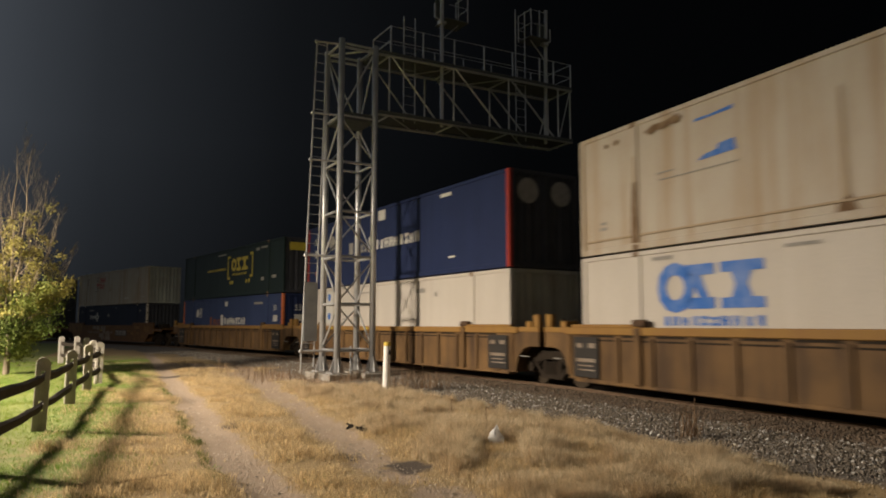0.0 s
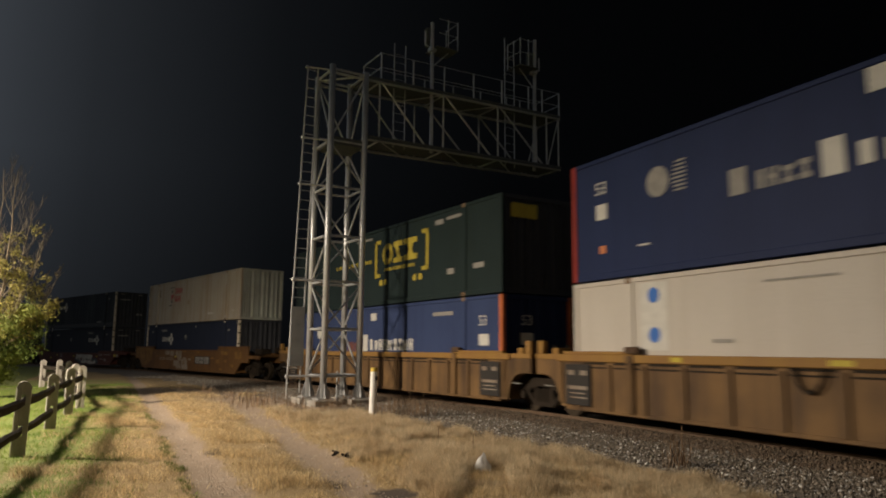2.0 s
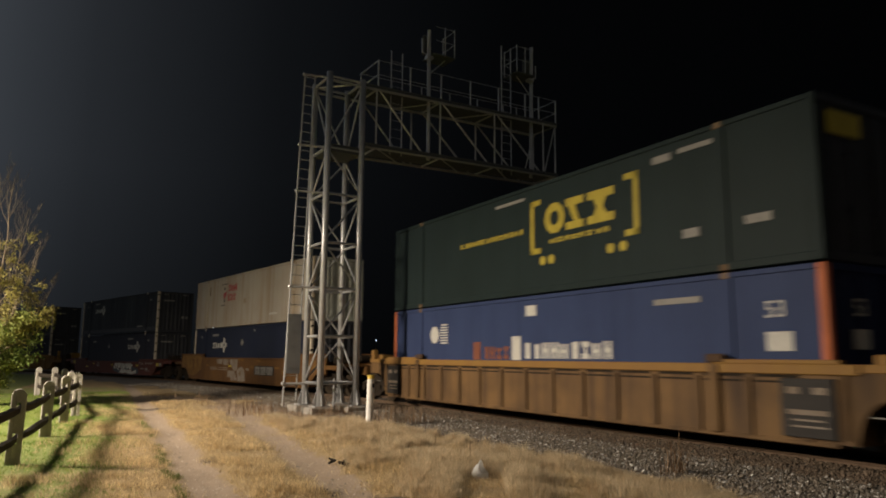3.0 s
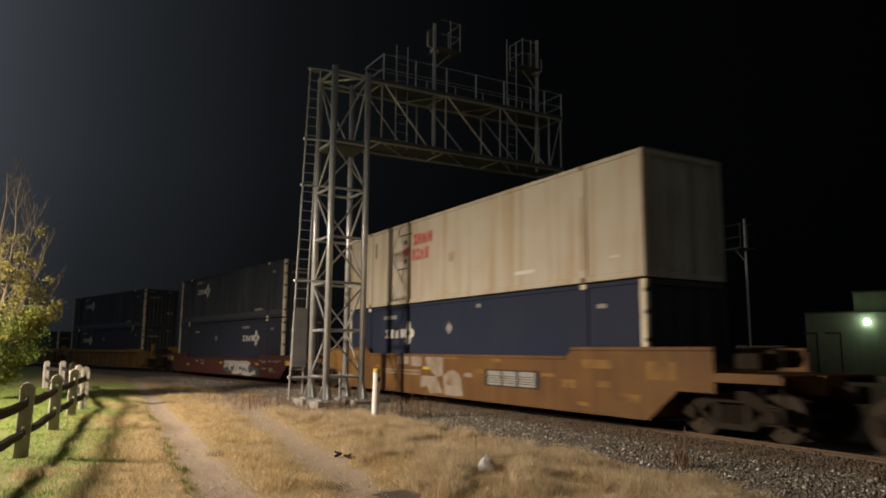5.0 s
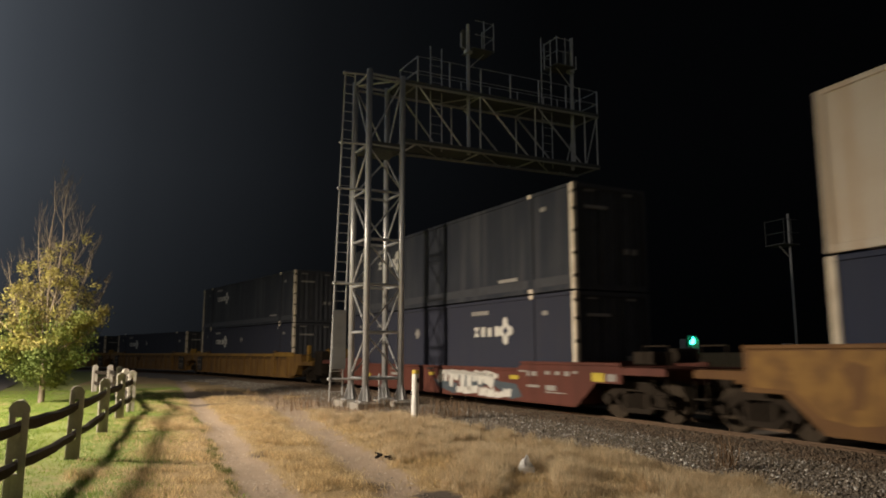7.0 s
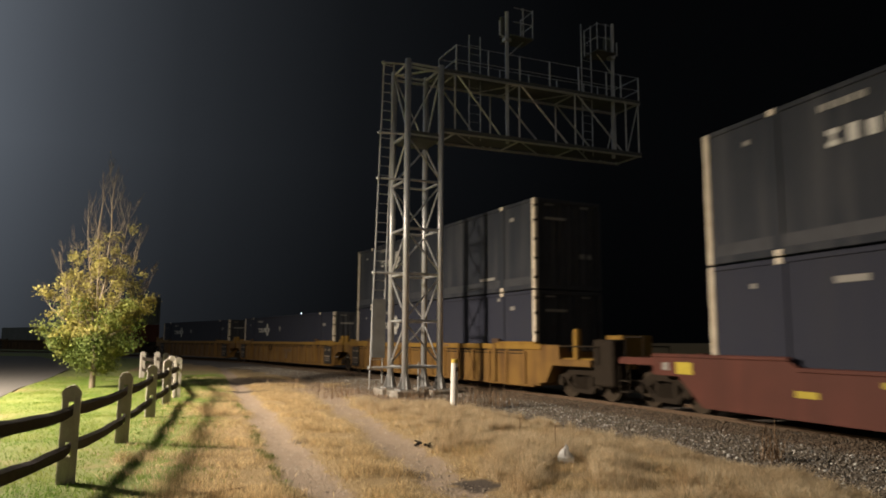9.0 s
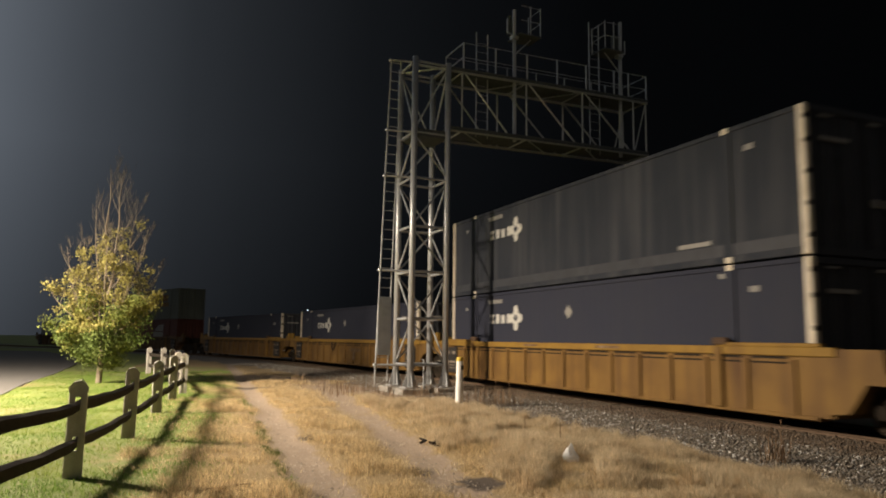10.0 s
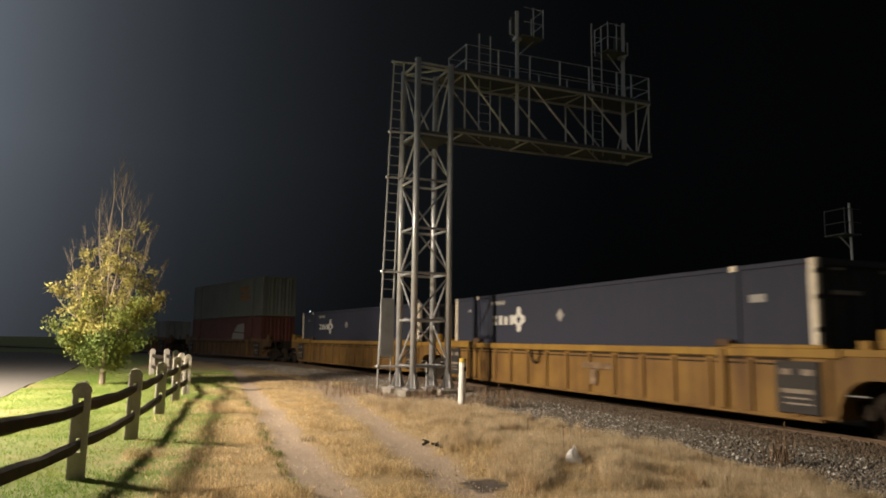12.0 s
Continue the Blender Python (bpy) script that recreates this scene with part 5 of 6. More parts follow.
POSTS = [(-2.05, 3.2), (-1.78, 6.3), (-1.52, 9.52), (-1.28, 12.88), (-1.15, 16.92), (-1.02, 20.6), (-0.84, 22.54), (-1.2, 26.6), (-1.62, 30.7), (-2.1, 33.6), (-2.75, 34.4)]


def build_fence():
    f = thing("split_rail_fence", "weathered grey split-rail fence along the lawn", "fence")
    for i, (x, y) in enumerate(POSTS):
        ob = part("post", fence_post_mesh(bmesh.new(), 1.13 + random.uniform(-0.02, 0.03)), "fence", f)
        ob.matrix_basis = pose(x, y, 0, random.uniform(-1, 1), random.uniform(-1, 1), random.uniform(-6, 6) + (4 if i < 7 else 20))
    for (x0, y0), (x1, y1) in zip(POSTS[:-1], POSTS[1:]):
        for z in (0.38, 0.83):
            bm = bmesh.new()
            a, b = Vector((x0, y0, z + 0.09 * (y0 < 7) + random.uniform(-0.03, 0.02))), Vector((x1, y1, z + 0.09 * (y1 < 7) + random.uniform(-0.03, 0.02)))
            u = (b - a).normalized()
            side = Vector((-u.y, u.x, 0))
            a, b = a - u * 0.12 + side * 0.02, b + u * 0.12 - side * 0.02
            last = None
            n = 7
            for k in range(n + 1):
                p = a.lerp(b, k / n)
                t = 1 - 0.55 * (abs(k / n - 0.5) * 2) ** 6
                hh, ww = (0.075 + random.uniform(-0.008, 0.01)) * t, 0.045 * t
                p = p + Vector((0, 0, random.uniform(-0.012, 0.012) - 0.03 * math.sin(math.pi * k / n)))
                rg = [bm.verts.new(p + side * sx * ww + Vector((0, 0, sz * hh))) for sx, sz in ((-1, -0.7), (0, -1), (1, -0.6), (1, 0.7), (0.1, 1), (-1, 0.6))]
                if last:
                    for j in range(6):
                        bm.faces.new((last[j], last[(j + 1) % 6], rg[(j + 1) % 6], rg[j]))
                else:
                    bm.faces.new(rg[::-1])
                last = rg
            bm.faces.new(last)
            part("rail", bm, "rail_wood", f)


build_fence()


# ---- tree ----
def build_tree():
    tree = thing("tree", "young autumn tree with green lower leaves and bare top twigs", "tree", m=pose(-3.73, 27.19, 0))
    r = random.Random(11)
    WV, WF = [], []
    tips = []

    def stick(p, q, r0, r1, n):
        d = (q - p).normalized()
        u = d.orthogonal().normalized()
        v = d.cross(u)
        k = len(WV)
        for c, rr in ((p, r0), (q, r1)):
            WV.extend(tuple(c + (u * math.cos(6.2832 * i / n) + v * math.sin(6.2832 * i / n)) * rr) for i in range(n))
        WF.extend((k + i, k + (i + 1) % n, k + n + (i + 1) % n, k + n + i) for i in range(n))

    def limb(p, q, rad, depth, bow=0.0):
        """A limb from p to q that leaves outwards and then turns upwards."""
        n = 6
        out = Vector((q.x - p.x, q.y - p.y, 0))
        length = (q - p).length
        pts = []
        for k in range(n + 1):
            f = k / n
            c = p.lerp(q, f) + out * bow * math.sin(math.pi * f)
            if 0 < k < n:
                c += Vector((r.uniform(-1, 1), r.uniform(-1, 1), r.uniform(-1, 1))) * length * 0.012
            pts.append(c)
        for k in range(n):
            stick(pts[k], pts[k + 1], max(rad * (1 - 0.82 * k / n), 0.003), max(rad * (1 - 0.82 * (k + 1) / n), 0.0025), (8, 5, 3)[depth])
        if depth >= 1:
            tips.extend(pts[2:])
        if depth < 2:
            for k in range((11, 5)[depth]):
                f = r.uniform(0.22, 0.97)
                i = min(n - 1, int(f * n))
                c = pts[i].lerp(pts[i + 1], f * n - i)
                an = r.uniform(0, 6.283)
                ll = length * (0.30 - 0.16 * f if depth == 0 else 0.42)
                lean = r.uniform(0.28, 0.55)
                limb(c, c + Vector((math.cos(an) * lean, math.sin(an) * lean, 0.9)).normalized() * ll, rad * (1 - 0.8 * f) * 0.55, depth + 1, 0.12)

    stick(Vector((0, 0, -0.1)), Vector((0.02, 0, 0.9)), 0.105, 0.085, 12)
    stick(Vector((0.02, 0, 0.88)), Vector((0.03, 0, 1.5)), 0.088, 0.075, 10)
    fork = Vector((0.03, 0, 1.45))
    for tx, ty, tz, rad in ((-0.10, 0.1, 7.5, 0.050), (0.34, -0.1, 7.45, 0.046), (0.85, 0.2, 6.5, 0.030), (-0.45, -0.2, 6.3, 0.028), (1.30, -0.3, 5.35, 0.032), (-0.82, 0.3, 5.0, 0.032), (-1.22, -0.3, 4.6, 0.032),
                            (1.65, 0.5, 3.9, 0.030), (0.35, 1.2, 4.9, 0.032), (0.15, -1.2, 4.6, 0.030), (-1.75, 0.2, 3.2, 0.028), (1.85, -0.4, 2.9, 0.028), (-0.9, -1.3, 3.6, 0.028), (0.9, -1.3, 3.4, 0.028), (-0.7, 1.4, 3.6, 0.028)):
        limb(fork + Vector((0, 0, r.uniform(-0.2, 0.3))), Vector((tx, ty, tz)), rad, 0, 0.16 if tz < 5.6 else 0.10)
    trunk = cloud_mesh("trunk", WV, WF, "bark", "pale trunk with upright limbs", "", "")
    trunk.parent = tree

    def radius(z):
        # widest at about 2.5 m, narrowing in steps towards the bare top
        return float(np.interp(z, (0.6, 0.9, 1.8, 2.4, 2.9, 3.6, 4.0, 4.8, 5.5, 6.0), (0.45, 0.95, 1.45, 1.95, 1.8, 1.55, 1.35, 1.15, 0.95, 0.6)))

    rg = np.random.default_rng(5)
    for name, mt, lo, hi, count in (("green_leaves", "leaf_green", 0.66, 2.9, 12500), ("golden_leaves", "leaf_gold", 1.8, 5.5, 8000)):
        # clumps first, so that the crown has gaps and an uneven outline
        clumps = []
        while len(clumps) < (150 if mt == "leaf_green" else 150):
            z = rg.uniform(lo, hi)
            if mt == "leaf_gold" and rg.random() < (z - 2.9) / 2.9:
                continue
            a, q = rg.uniform(0, 6.283), math.sqrt(rg.uniform(0.22, 1.0))
            R = radius(z) * (0.82 + 0.16 * math.sin(3 * a + z * 1.7) + 0.10 * math.sin(5 * a - z * 2.3))
            if mt == "leaf_gold" and rg.random() < 0.9:
                near = [p for p in tips if abs(p.z - z) < 0.15 and math.hypot(p.x, p.y) < radius(z) * 1.1]
                if near:
                    p = near[int(rg.integers(0, len(near)))]
                    clumps.append((p.x, p.y, p.z))
                    continue
            clumps.append((math.cos(a) * q * R, math.sin(a) * q * R, z))
        C = np.array(clumps)[rg.integers(0, len(clumps), count)]
        P = C + rg.normal(0, 0.15 if mt == "leaf_green" else 0.11, (count, 3)) * np.array([1, 1, 0.85])
        u = rg.normal(size=(count, 3))
        u /= np.linalg.norm(u, axis=1)[:, None]
        v = np.cross(u, rg.normal(size=(count, 3)))
        v /= np.linalg.norm(v, axis=1)[:, None]
        s = rg.uniform(0.022, 0.040, (count, 1))
        V = np.stack([P - u * s * 1.5, P + v * s * 0.8, P + u * s * 1.5, P - v * s * 0.8], 1).reshape(-1, 3)
        ob = cloud_mesh(name, V, np.arange(count * 4).reshape(-1, 4), mt, "", "", "")
        ob.parent = tree
    # fine bare twigs
    tw = []
    for p in r.sample(tips, min(len(tips), 2600)):
        if p.z > 2.2:
            d = Vector((p.x * 0.35 + r.uniform(-0.3, 0.3), p.y * 0.35 + r.uniform(-0.3, 0.3), 1)).normalized()
            tw.append((p, p + d * r.uniform(0.12, 0.36)))
    V, F = [], []
    for a, b in tw:
        k = len(V)
        o = Vector((0.003, 0.002, 0))
        V += [a - o, a + o, b]
        F.append((k, k + 1, k + 2))
    ob = cloud_mesh("twig_mass", [tuple(v) for v in V], F, "bark", "", "", "")
    ob.parent = tree


build_tree()


# ---- the street at the lawn's far side ----
def build_road():
    bm = bmesh.new()
    pts = [(-5.2, -30), (-5.2, 19), (-5.45, 22.4), (-6.0, 27.3), (-6.44, 35), (-7.5, 46), (-10, 60), (-16, 80)]
    last = None
    for x, y in pts:
        row = [bm.verts.new((x, y, -0.12)), bm.verts.new((x, y, 0.022)), bm.verts.new((x - 3.6, y + 0.3, 0.07)), bm.verts.new((x - 7.4, y + 0.6, 0.022)), bm.verts.new((x - 7.4, y + 0.6, -0.12))]
        if last:
            for i in range(4):
                bm.faces.new((last[i], row[i], row[i + 1], last[i + 1]))
        last = row
    bmesh.ops.recalc_face_normals(bm, faces=bm.faces)
    me = mesh_of("road", bm, "asphalt")
    tagged(new("road", me), "pale worn street beyond the lawn", "road", kind="structure")


build_road()


# ---- small things on the ground ----
def build_marker():
    p = thing("marker_post", "white plastic cable marker post with a yellow cap", "marker post", m=pose(6.04, 17.77, -0.04, 0.6, 0.8, 20))
    bm = bmesh.new()
    rod(bm, (0, 0, -0.3), (0, 0, 1.16), 0.098, 14, 0.088)
    part("tube", bm, "plastic", p)
    bm = bmesh.new()
    rod(bm, (0, 0, 1.14), (0, 0, 1.24), 0.094, 14, 0.086)
    part("cap", bm, "cap", p, "yellow cap")
    part("label", boxes(((-0.02, -0.097, 0.92), (0.045, -0.085, 1.03))), "placard", p, "small dark sticker")


def build_bag():
    bm = bmesh.new()
    bmesh.ops.create_icosphere(bm, subdivisions=3, radius=0.1)
    for v in bm.verts:
        n = noise.noise(v.co * 14) * 0.035
        z = max(v.co.z, -0.055)
        k = 0.95 - 0.78 * max(0, z) / 0.1
        v.co = Vector((v.co.x * k, v.co.y * k, z * 1.45)) + v.co.normalized() * n
    ob = new("plastic_bag", mesh_of("plastic_bag", bm, "bag"))
    ob.matrix_world = pose(4.70, 9.05, 0.10) @ Matrix.Scale(1.15, 4)
    tagged(ob, "crumpled white plastic bag lying in dry grass", "bag")


def build_scrap():
    for x, y, w, n in ((3.27, 11.4, 0.16, 3), (3.37, 11.1, 0.2, 3)):
        bm = bmesh.new()
        for k in range(n):
            a, l = random.uniform(0, 3.1), w * random.uniform(0.5, 0.9)
            d = Vector((math.cos(a), math.sin(a), 0.12))
            rod(bm, Vector((0, 0, 0.02 + 0.02 * k)) - d * l / 2, Vector((0, 0, 0.03 + 0.02 * k)) + d * l / 2, 0.022, 6, 0.014)
        ob = new("wood_scrap", mesh_of("wood_scrap", bm, "scrap"))
        ob.matrix_world = pose(x, y, -0.02)
        tagged(ob, "charred wood scraps lying on bare soil", "wood scrap", "scraps on the verge")
    bm = bmesh.new()
    last = Vector((-0.55, -0.22, 0.02))
    for q in ((-0.2, -0.06, 0.05), (0.12, 0.1, 0.03), (0.5, 0.2, 0.06), (0.75, 0.36, 0.03)):
        rod(bm, last, q, 0.02, 6, 0.015)
        last = Vector(q)
    ob = new("fallen_branch", mesh_of("fallen_branch", bm, "weed"))
    ob.matrix_world = pose(0.12, 8.4, 0.0) @ Matrix.Scale(0.5, 4)
    tagged(ob, "bent dead branch lying on the lawn's edge", "branch")


build_marker()
build_bag()
build_scrap()


# ---- far side of the line ----
def build_shed():
    a = radians(54.5)
    h = thing("metal_shed", "dull metal-sided shed with a lit wall lamp beyond the track", "shed", m=pose(70 * math.sin(a), 70 * math.cos(a), 0, 0, 0, -54.5))
    part("wall", boxes(((-4.65, 0.4, -0.3), (7.0, 8.4, 5.2))), "siding", h)
    part("upper_wall", boxes(((-0.9, 0.7, 5.2), (7.0, 8.1, 6.9))), "siding", h)
    part("roof_edge", boxes(((-4.8, 0.25, 5.2), (-0.9, 8.5, 5.32)), bevel=0.02), "placard", h)
    part("roof", boxes(((-1.05, 0.5, 6.9), (7.1, 8.3, 7.05)), bevel=0.02), "placard", h)
    for x in (-3.9, -2.1):
        part("door_frame", boxes(((x, 0.36, 0), (x + 0.14, 0.42, 3.5)), ((x - 1.1, 0.36, 3.4), (x + 0.14, 0.42, 3.55))), "placard", h)
    part("siding_rib", boxes(((1.9, 0.36, 0), (2.05, 0.42, 5.2)), bevel=0.01), "siding", h)
    bm = bmesh.new()
    bmesh.ops.create_uvsphere(bm, u_segments=12, v_segments=8, radius=0.24, matrix=Matrix.Translation((0, 0.1, 4.4)))
    part("wall_lamp", bm, "wall_lamp", h, "glowing wall lamp")


shed_light = bpy.data.lights.new("shed_wall_light", "POINT")
shed_light.energy, shed_light.color, shed_light.shadow_soft_size = 40, (0.62, 1.0, 0.45), 0.2
new("shed_wall_light", shed_light).location = (70 * math.sin(radians(54.5)) - 0.55, 70 * math.cos(radians(54.5)) - 0.4, 4.35)


def build_far_mast():
    g = thing("signal_mast", "tall grey signal mast beyond the track", "signal mast", m=pose(24.6, 22.9, 0))
    part("pole", rods([((0, 0, -0.2), (0, 0, 7.5), 0.05)], 10), "galv", g)
    part("service_platform", boxes(((-0.85, -0.5, 6.1), (0.05, 0.5, 6.14))), "grating", g)
    part("platform_rail", rods([((-0.8, y, 6.1), (-0.8, y, 7.2), 0.02) for y in (-0.5, 0.5)] + [((-0.4, -0.5, 6.1), (-0.4, -0.5, 7.2), 0.02)] + [((-0.8, -0.5, 6.1 + h), (0, -0.5, 6.1 + h), 0.016) for h in (0.5, 1.05)] + [((-0.8, -0.5, 6.1 + h), (-0.8, 0.5, 6.1 + h), 0.016) for h in (0.5, 1.05)], 6), "grating", g)
    part("cabinet", boxes(((-0.75, -0.25, 0.9), (-0.4, 0.1, 2.0)), bevel=0.02), "galv", g)
    part("bracket", rods([((-0.55, 0, 1.4), (0, 0, 1.4), 0.03), ((0, 0, 5.6), (-0.6, 0, 6.1), 0.025)], 6), "galv", g)
    part("footing", boxes(((-0.5, -0.5, -0.4), (0.5, 0.5, 0.06)), bevel=0.02), "concrete", g)
    s = thing("dwarf_signal", "low black signal showing a green light beyond the track", "signal", m=pose(26.35, 31.5, 0))
    part("post", rods([((0, 0, -0.2), (0, 0, 1.9), 0.06)], 8), "signal_black", s)
    part("housing", boxes(((-0.2, 0.0, 1.95), (0.14, 0.2, 2.55)), bevel=0.04), "signal_black", s)
    bm = bmesh.new()
    bmesh.ops.create_uvsphere(bm, u_segments=14, v_segments=8, radius=0.19, matrix=Matrix.Translation((0, -0.1, 2.25)) @ Matrix.Diagonal((1, 0.4, 1, 1)))
    part("lens", bm, "green_light", s, "glowing green lens")
    part("cabinet", boxes(((-0.05, 0.3, 0.9), (0.85, 0.9, 2.35)), bevel=0.06), "cabinet", s, "pale cabinet lit green by the lens")
    bm = bmesh.new()
    rod(bm, (0, -0.09, 2.25), (0, -0.3, 2.23), 0.24, 14)
    bmesh.ops.delete(bm, geom=[f for f in bm.faces if len(f.verts) > 4], context="FACES_ONLY")
    bmesh.ops.delete(bm, geom=[v for v in bm.verts if v.co.z < 2.16], context="VERTS")
    part("hood", bm, "signal_black", s)
    build_shed()
    # a small lit hut far off
    a = radians(24.25)
    hut = thing("equipment_hut", "small pale equipment hut lit by a blue-white lamp", "hut", m=pose(105 * math.sin(a), 105 * math.cos(a), 0, 0, 0, -24.25))
    part("wall", boxes(((-1.0, 0.3, -0.2), (1.0, 2.8, 3.5))), "cabinet", hut)
    part("roof", boxes(((-1.08, 0.2, 3.5), (1.08, 2.9, 3.58)), bevel=0.02), "cabinet", hut)
    bm = bmesh.new()
    bmesh.ops.create_uvsphere(bm, u_segments=10, v_segments=6, radius=0.11, matrix=Matrix.Translation((0, -0.25, 2.4)))
    part("wall_lamp", bm, "yard_light", hut, "glowing blue-white lamp")
    # yard lamps far off
    for az, d, z in FAR_LAMPS:
        a = radians(az)
        t = thing("far_lamp", "far white yard lamp on a thin pole", "lamp", "yard lamps far off", m=pose(d * math.sin(a), d * math.cos(a), 0))
        part("pole", rods([((0, 0, 0), (0, 0, z), 0.06)], 6), "signal_black", t)
        bm = bmesh.new()
        bmesh.ops.create_uvsphere(bm, u_segments=10, v_segments=6, radius=0.0007 * d, matrix=Matrix.Translation((0, 0, z)))
        part("lamp_head", bm, "far_light", t, "glowing lamp head")


# ---- grass, weeds and ballast ----
def blades(name, x, y, hgt, width, lean, material, label, bend=0.5):
    n = len(x)
    rg = np.random.default_rng(len(name) + n)
    z = height(x, y)
    a = rg.uniform(0, 6.283, n)
    la = rg.uniform(0, 6.283, n)
    l = np.abs(rg.normal(0, lean, n)) * hgt
    base = np.stack([x, y, z - 0.01], 1)
    wv = np.stack([np.cos(a), np.sin(a), 0 * a], 1) * (width * rg.uniform(0.6, 1.4, n))[:, None]
    off = np.stack([np.cos(la) * l, np.sin(la) * l, hgt], 1)
    mid = base + off * np.array([0.4, 0.4, 0.58])
    V = np.stack([base - wv, base + wv, mid + wv * 0.7, mid - wv * 0.7, base + off], 1).reshape(-1, 3)
    k = np.arange(n)[:, None] * 5
    F = np.concatenate([k + np.array([[0, 1, 2]]), k + np.array([[0, 2, 3]]), k + np.array([[3, 2, 4]])], 0)
    return cloud_mesh(name, V, F, material, label, "grass")


def scatter(n, x0, x1, y0, y1, seed, power=1.6):
    rg = np.random.default_rng(seed)
    y = y0 + (y1 - y0) * rg.random(n) ** power
    x = x0 + (x1 - x0) * rg.random(n)
    return x, y, rg


def bare(x, y):
    """False where the damp patch has no grass."""
    return np.hypot((x - 3.08) / 0.30, (y - 8.2) / 0.42) + 0.25 * wave(x, y, 4.0, 71) > 1.0


def build_grass():
    # ragged green tufts along the edge of the worn rut
    rg = np.random.default_rng(93)
    ty = np.concatenate([rg.uniform(6.2, 11, 12), rg.uniform(11, 20, 20)])
    tx = rut_left(ty) - 0.40 + rg.normal(0, 0.05, len(ty))
    k = rg.integers(0, len(ty), 1700)
    blades("rut_edge_tufts", tx[k] + rg.normal(0, 0.04, len(k)), ty[k] + rg.normal(0, 0.10, len(k)), rg.uniform(0.03, 0.085, len(k)), 0.004, 0.8, "rut_green", "ragged green tufts along the worn rut")
    # tall straw beyond the wheel ruts
    x, y, rg = scatter(420000, 2.2, 8.2, 5.5, 26, 21, 1.5)
    d, g, s = masks(x, y)
    clump = np.clip(0.55 + 0.9 * wave(x, y, 1.9, 31), 0, 1)
    tall = np.clip((x - rut_right(y) - 0.35) / 0.9, 0, 1) * np.clip((18.5 - y) / 6, 0, 1)
    edge = np.clip((-side_of(x, y) - 4.3) / 0.9, 0.0, 1)
    keep = (rg.random(len(x)) < (0.25 + 0.75 * clump) * (1 - 0.95 * d) ** 2 * edge * (0.18 + 0.82 * tall))
    bag = np.hypot(x - 4.73, y - 9.11)
    keep &= (bag > 0.16) & bare(x, y)
    h = (0.05 + 0.17 * tall * clump * edge) * np.clip(np.where((np.abs(x * 0.887 - y * 0.461) < 0.3) & (y < 9.2) & (y > 7.5), 0.3, 1), 0.3, 1) * rg.uniform(0.6, 1.25, len(x))
    blades("tall_dry_grass", x[keep], y[keep], h[keep], 0.0030, 0.75, "dry", "tall straw-coloured dry grass on the verge")
    # separate clumps with arching blades
    rg = np.random.default_rng(88)
    cx, cy = rg.uniform(3.4, 7.6, 2600), 5.6 + 14 * rg.random(2600) ** 1.5
    d, g, s = masks(cx, cy)
    ok = bare(cx, cy) & (d < 0.5) & (side_of(cx, cy) < -4.7) & (cx > rut_right(cy) + 0.45) & ((np.abs(cx * 0.887 - cy * 0.461) > 0.32) | (cy > 9.3) | (cy < 7.2)) & (wave(cx, cy, 1.1, 35) > -0.25)
    cx, cy = cx[ok][:620], cy[ok][:620]
    k = rg.integers(0, len(cx), 120000)
    a, q = rg.uniform(0, 6.283, len(k)), np.abs(rg.normal(0, 0.07, len(k)))
    hc = rg.uniform(0.12, 0.30, len(cx))[k]
    blades("grass_clumps", cx[k] + np.cos(a) * q, cy[k] + np.sin(a) * q, hc * rg.uniform(0.45, 1.1, len(k)), 0.0026, 0.6, "dry", "arching clumps of straw-coloured grass by the ballast")
    # short straw between the ruts and at the lawn's edge
    x, y, rg = scatter(300000, -1.2, 6.5, 5.0, 34, 22, 1.5)
    d, g, s = masks(x, y)
    clump = np.clip(0.42 + 0.8 * wave(x, y, 2.6, 41) + 0.5 * wave(x, y, 6.5, 43), 0, 1)
    keep = rg.random(len(x)) < (0.2 + 0.8 * clump) * (1 - 0.97 * d) ** 2 * (1 - 0.85 * g) * (1 - s)
    keep &= bare(x, y)
    blades("short_dry_grass", x[keep], y[keep], (0.035 + 0.085 * clump[keep]) * rg.uniform(0.6, 1.3, keep.sum()), 0.0034, 0.9, "dry_short", "short dry grass between the wheel ruts")
    # lawn
    x, y, rg = scatter(420000, -8.0, 0.8, 4.5, 36, 23, 1.5)
    d, g, s = masks(x, y)
    road = x < -5.35 - 0.08 * np.clip(y - 21, 0, 20)
    keep = (rg.random(len(x)) < g * (0.55 + 0.45 * wave(x, y, 2.2, 51))) & ~road
    blades("lawn_grass", x[keep], y[keep], rg.uniform(0.025, 0.06, keep.sum()), 0.0040, 0.9, "lawn", "short green lawn grass by the fence")
    x, y, rg = scatter(2600, 0.4, 3.0, 6.0, 12, 27, 1.0)
    near = np.minimum(np.hypot(x - 1.86, y - 7.75), np.hypot(x - 0.88, y - 9.0)) < 0.16
    blades("green_tuft", x[near], y[near], rg.uniform(0.03, 0.08, near.sum()), 0.006, 0.8, "lawn", "small green weed tufts in the rut")
    # brown weeds along the ballast and round the gantry
    xs, ys = [], []
    rg = np.random.default_rng(61)
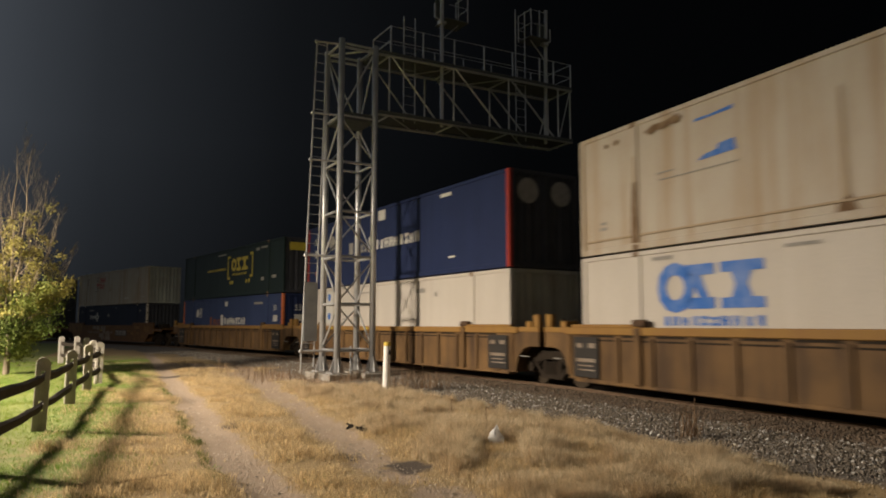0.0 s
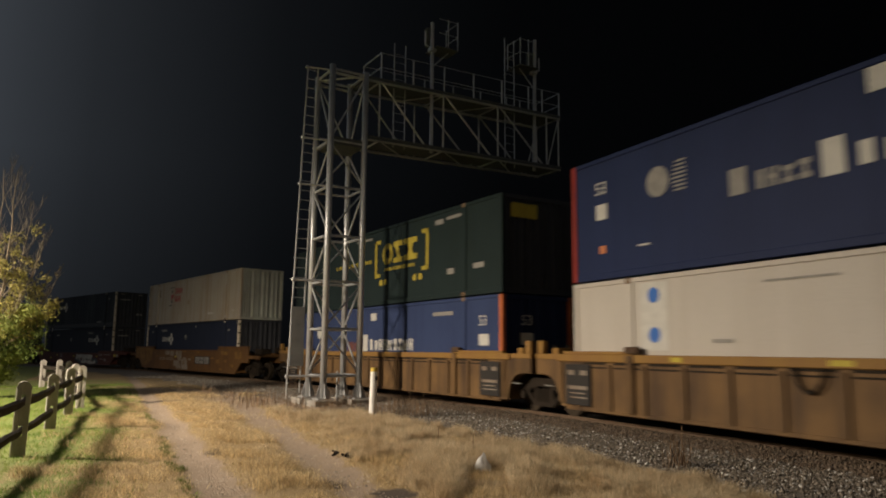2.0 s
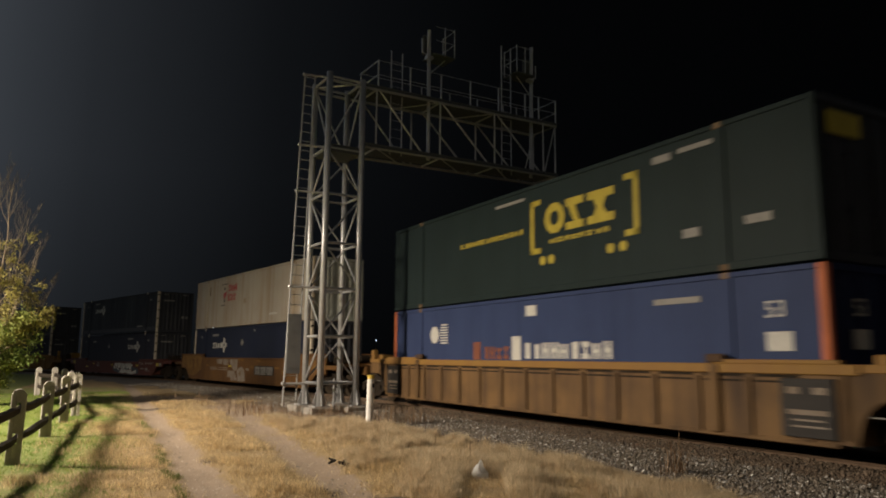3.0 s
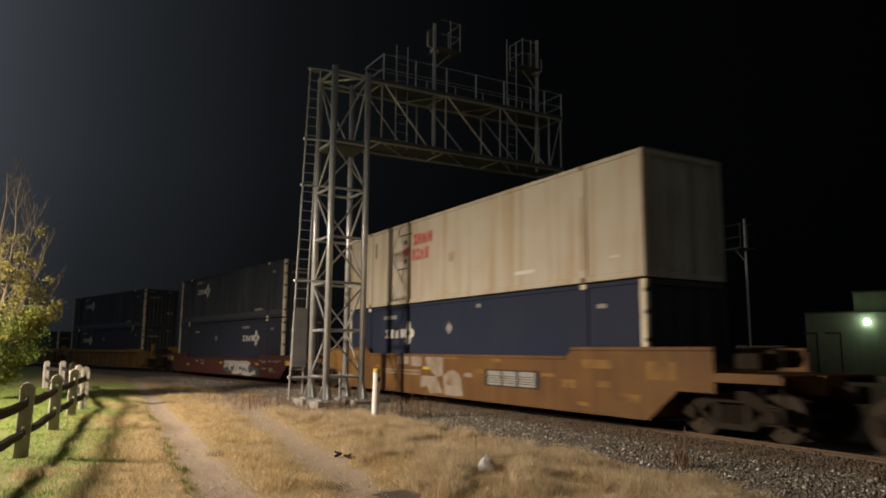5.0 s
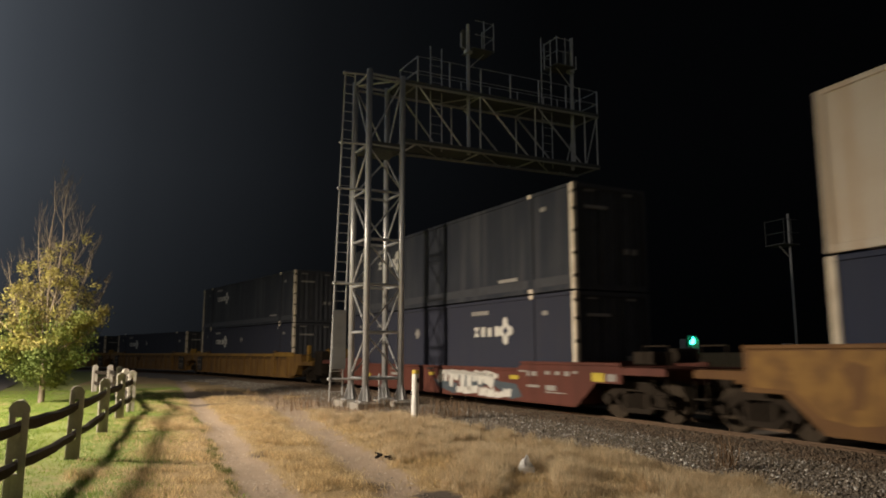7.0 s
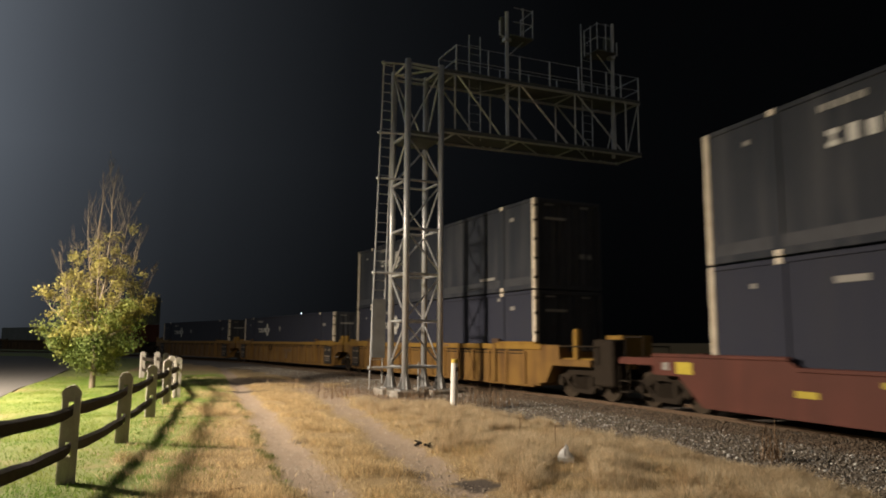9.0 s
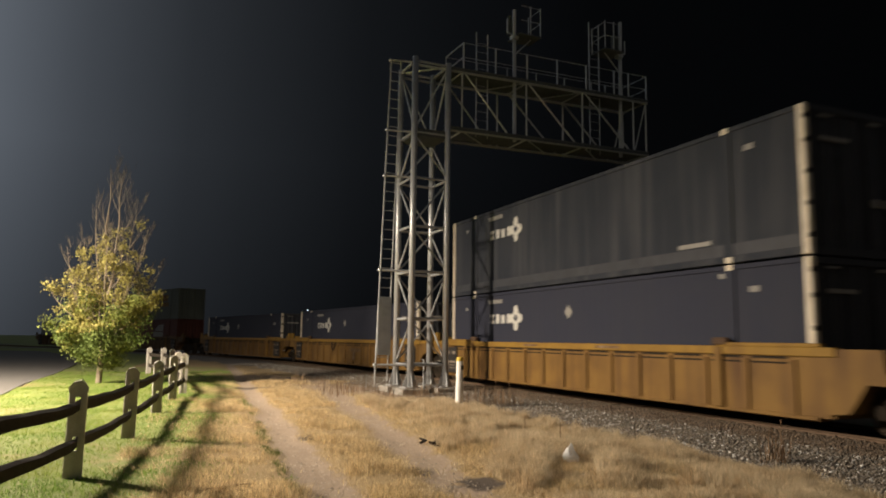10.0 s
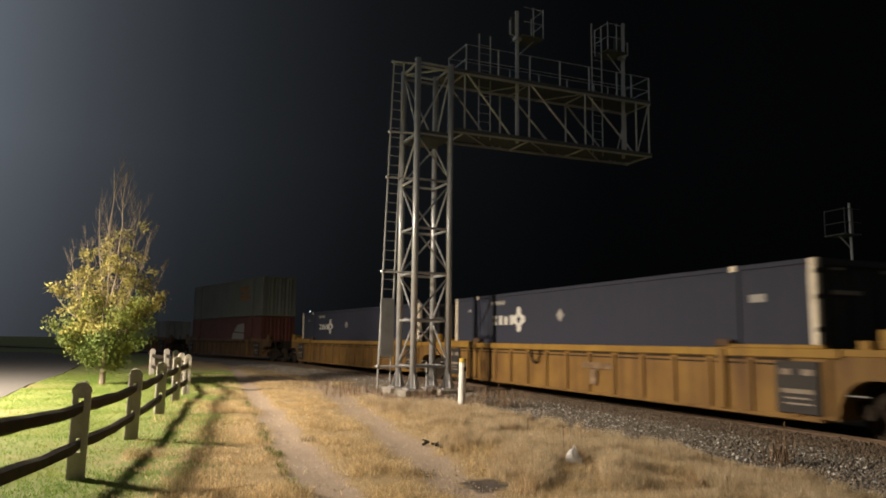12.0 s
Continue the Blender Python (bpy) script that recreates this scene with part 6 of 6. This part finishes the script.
    for cx, cy, n, r in [(6.75, 18.6, 70, 0.45), (7.15, 18.0, 50, 0.3), (6.3, 21.8, 60, 0.5), (5.3, 21.9, 90, 0.9), (4.4, 22.8, 90, 1.0), (5.6, 20.2, 50, 0.7), (8.0, 8.85, 34, 0.16), (7.78, 8.75, 18, 0.14), (7.45, 18.6, 40, 0.35), (7.65, 18.0, 30, 0.3), (6.4, 19.4, 50, 0.5), (3.6, 21.5, 60, 0.8), (4.1, 24.6, 80, 1.2), (3.4, 27, 80, 1.5), (8.0, 20.6, 30, 0.3)]:
        xs.append(rg.normal(cx, r * 0.6, n))
        ys.append(rg.normal(cy, r * 0.6, n))
    x, y = np.concatenate(xs), np.concatenate(ys)
    blades("dead_weeds", x, y, rg.uniform(0.2, 0.55, len(x)), 0.0065, 0.35, "weed", "dead brown weeds by the ballast edge")
    bm = bmesh.new()
    for bx, by, h in ((5.05, 10.1, 0.45), (8.03, 8.85, 0.58), (7.95, 8.95, 0.48), (7.78, 8.75, 0.40), (7.4, 18.7, 0.6), (7.6, 18.2, 0.55), (7.3, 20.0, 0.5), (6.5, 19.3, 0.5), (5.4, 12.2, 0.35), (3.9, 12.0, 0.3)):
        p = Vector((bx, by, -0.05))
        rod(bm, p, p + Vector((0.03, 0.02, h)), 0.007, 5, 0.004)
        for k in range(5):
            q = p + Vector((0.02, 0.01, h * (0.45 + 0.11 * k)))
            rod(bm, q, q + Vector((random.uniform(-0.08, 0.08), random.uniform(-0.08, 0.08), 0.07)), 0.004, 4, 0.002)
    tagged(new("weed_stalks", mesh_of("weed_stalks", bm, "weed")), "thin dead weed stalks on the verge", "weeds", kind="stuff")


def build_ballast():
    rg = np.random.default_rng(77)
    n = 95000
    s = 4 + 46 * rg.random(n) ** 1.6
    side = -5.3 + 4.9 * rg.random(n) ** 0.9
    th = (s - START_Y) / RADIUS
    x, y = CENTRE_X + (RADIUS + side) * np.cos(th), START_Y + (RADIUS + side) * np.sin(th)
    w = wave(x, y, 1.3, 3)
    keep = rg.random(n) < np.clip((side + 4.95 + 0.7 * w) / 0.9, 0.02, 1)
    x, y = x[keep], y[keep]
    n = len(x)
    size = rg.uniform(0.010, 0.023, n) * (1 + 0.6 * (rg.random(n) < 0.1))
    base = np.array([[1, 0, 0], [-1, 0, 0], [0, 1, 0], [0, -1, 0], [0, 0, 1], [0, 0, -1]], float)
    V = base[None] * rg.uniform(0.6, 1.25, (n, 6, 1)) + rg.normal(0, 0.22, (n, 6, 3))
    a = rg.uniform(0, 6.283, n)
    c, q = np.cos(a)[:, None], np.sin(a)[:, None]
    X, Y = V[..., 0] * c - V[..., 1] * q, V[..., 0] * q + V[..., 1] * c
    V = np.stack([X, Y, V[..., 2] * 0.8], -1) * size[:, None, None] + np.stack([x, y, height(x, y) + size * 0.4], -1)[:, None]
    f = np.array([[0, 2, 4], [2, 1, 4], [1, 3, 4], [3, 0, 4], [2, 0, 5], [1, 2, 5], [3, 1, 5], [0, 3, 5]])
    F = (np.arange(n)[:, None, None] * 6 + f[None]).reshape(-1, 3)
    grimy = np.repeat(side_of(x, y) + rg.normal(0, 0.18, n) > -2.25, 8)
    pale = np.repeat(rg.random(n) < 0.13, 8) & ~grimy
    cloud_mesh("pale_ballast_stones", V.reshape(-1, 3), F[pale], "ballast_pale", "paler broken stones among the ballast", "ballast")
    cloud_mesh("ballast_stones", V.reshape(-1, 3), F[~grimy & ~pale], "ballast", "loose crushed grey ballast stones beside the rails", "ballast")
    cloud_mesh("grimy_ballast_stones", V.reshape(-1, 3), F[grimy], "ballast_grimy", "oil-browned ballast stones round the rails", "ballast")


def build_pebbles():
    rg = np.random.default_rng(99)
    n = 60000
    x, y = rg.uniform(0.3, 7.0, n), 5.5 + 24 * rg.random(n) ** 1.5
    d, g, s = masks(x, y)
    keep = rg.random(n) < np.clip(d - 0.25, 0, 1)
    x, y = x[keep], y[keep]
    n = len(x)
    size = rg.uniform(0.004, 0.016, n) * (1 + (rg.random(n) < 0.05))
    base = np.array([[1, 0, 0], [-0.6, 0.9, 0], [-0.6, -0.9, 0], [0.1, 0, 0.8]], float)
    V = (base[None] + rg.normal(0, 0.2, (n, 4, 3))) * size[:, None, None] + np.stack([x, y, height(x, y)], -1)[:, None]
    F = (np.arange(n)[:, None, None] * 4 + np.array([[0, 1, 3], [1, 2, 3], [2, 0, 3]])[None]).reshape(-1, 3)
    cloud_mesh("pebbles", V.reshape(-1, 3), F, "pebble", "small pale pebbles scattered on the bare ruts", "gravel")


FAR_LAMPS = ((19.17, 150.0, 5.1), (21.15, 150.0, 3.6), (6.76, 190.0, 8.7), (25.15, 110.0, 5.66))
build_far_mast()
build_grass()
build_ballast()
build_pebbles()


def motions():
    step = 0.25
    times = [k * step for k in range(49)]
    for ob, s, z in MOVERS:
        walk(ob, [(t, ride(s - SPEED * t + float(np.interp(t, *zip(*DRIFT))), z)) for t in times])
    turn = math.degrees(SPEED / 0.46) / FPS
    for w, y in ROLLERS:
        walk(w, [(k / FPS, pose(0, y, 0.46, turn * k)) for k in range(361)])


motions()
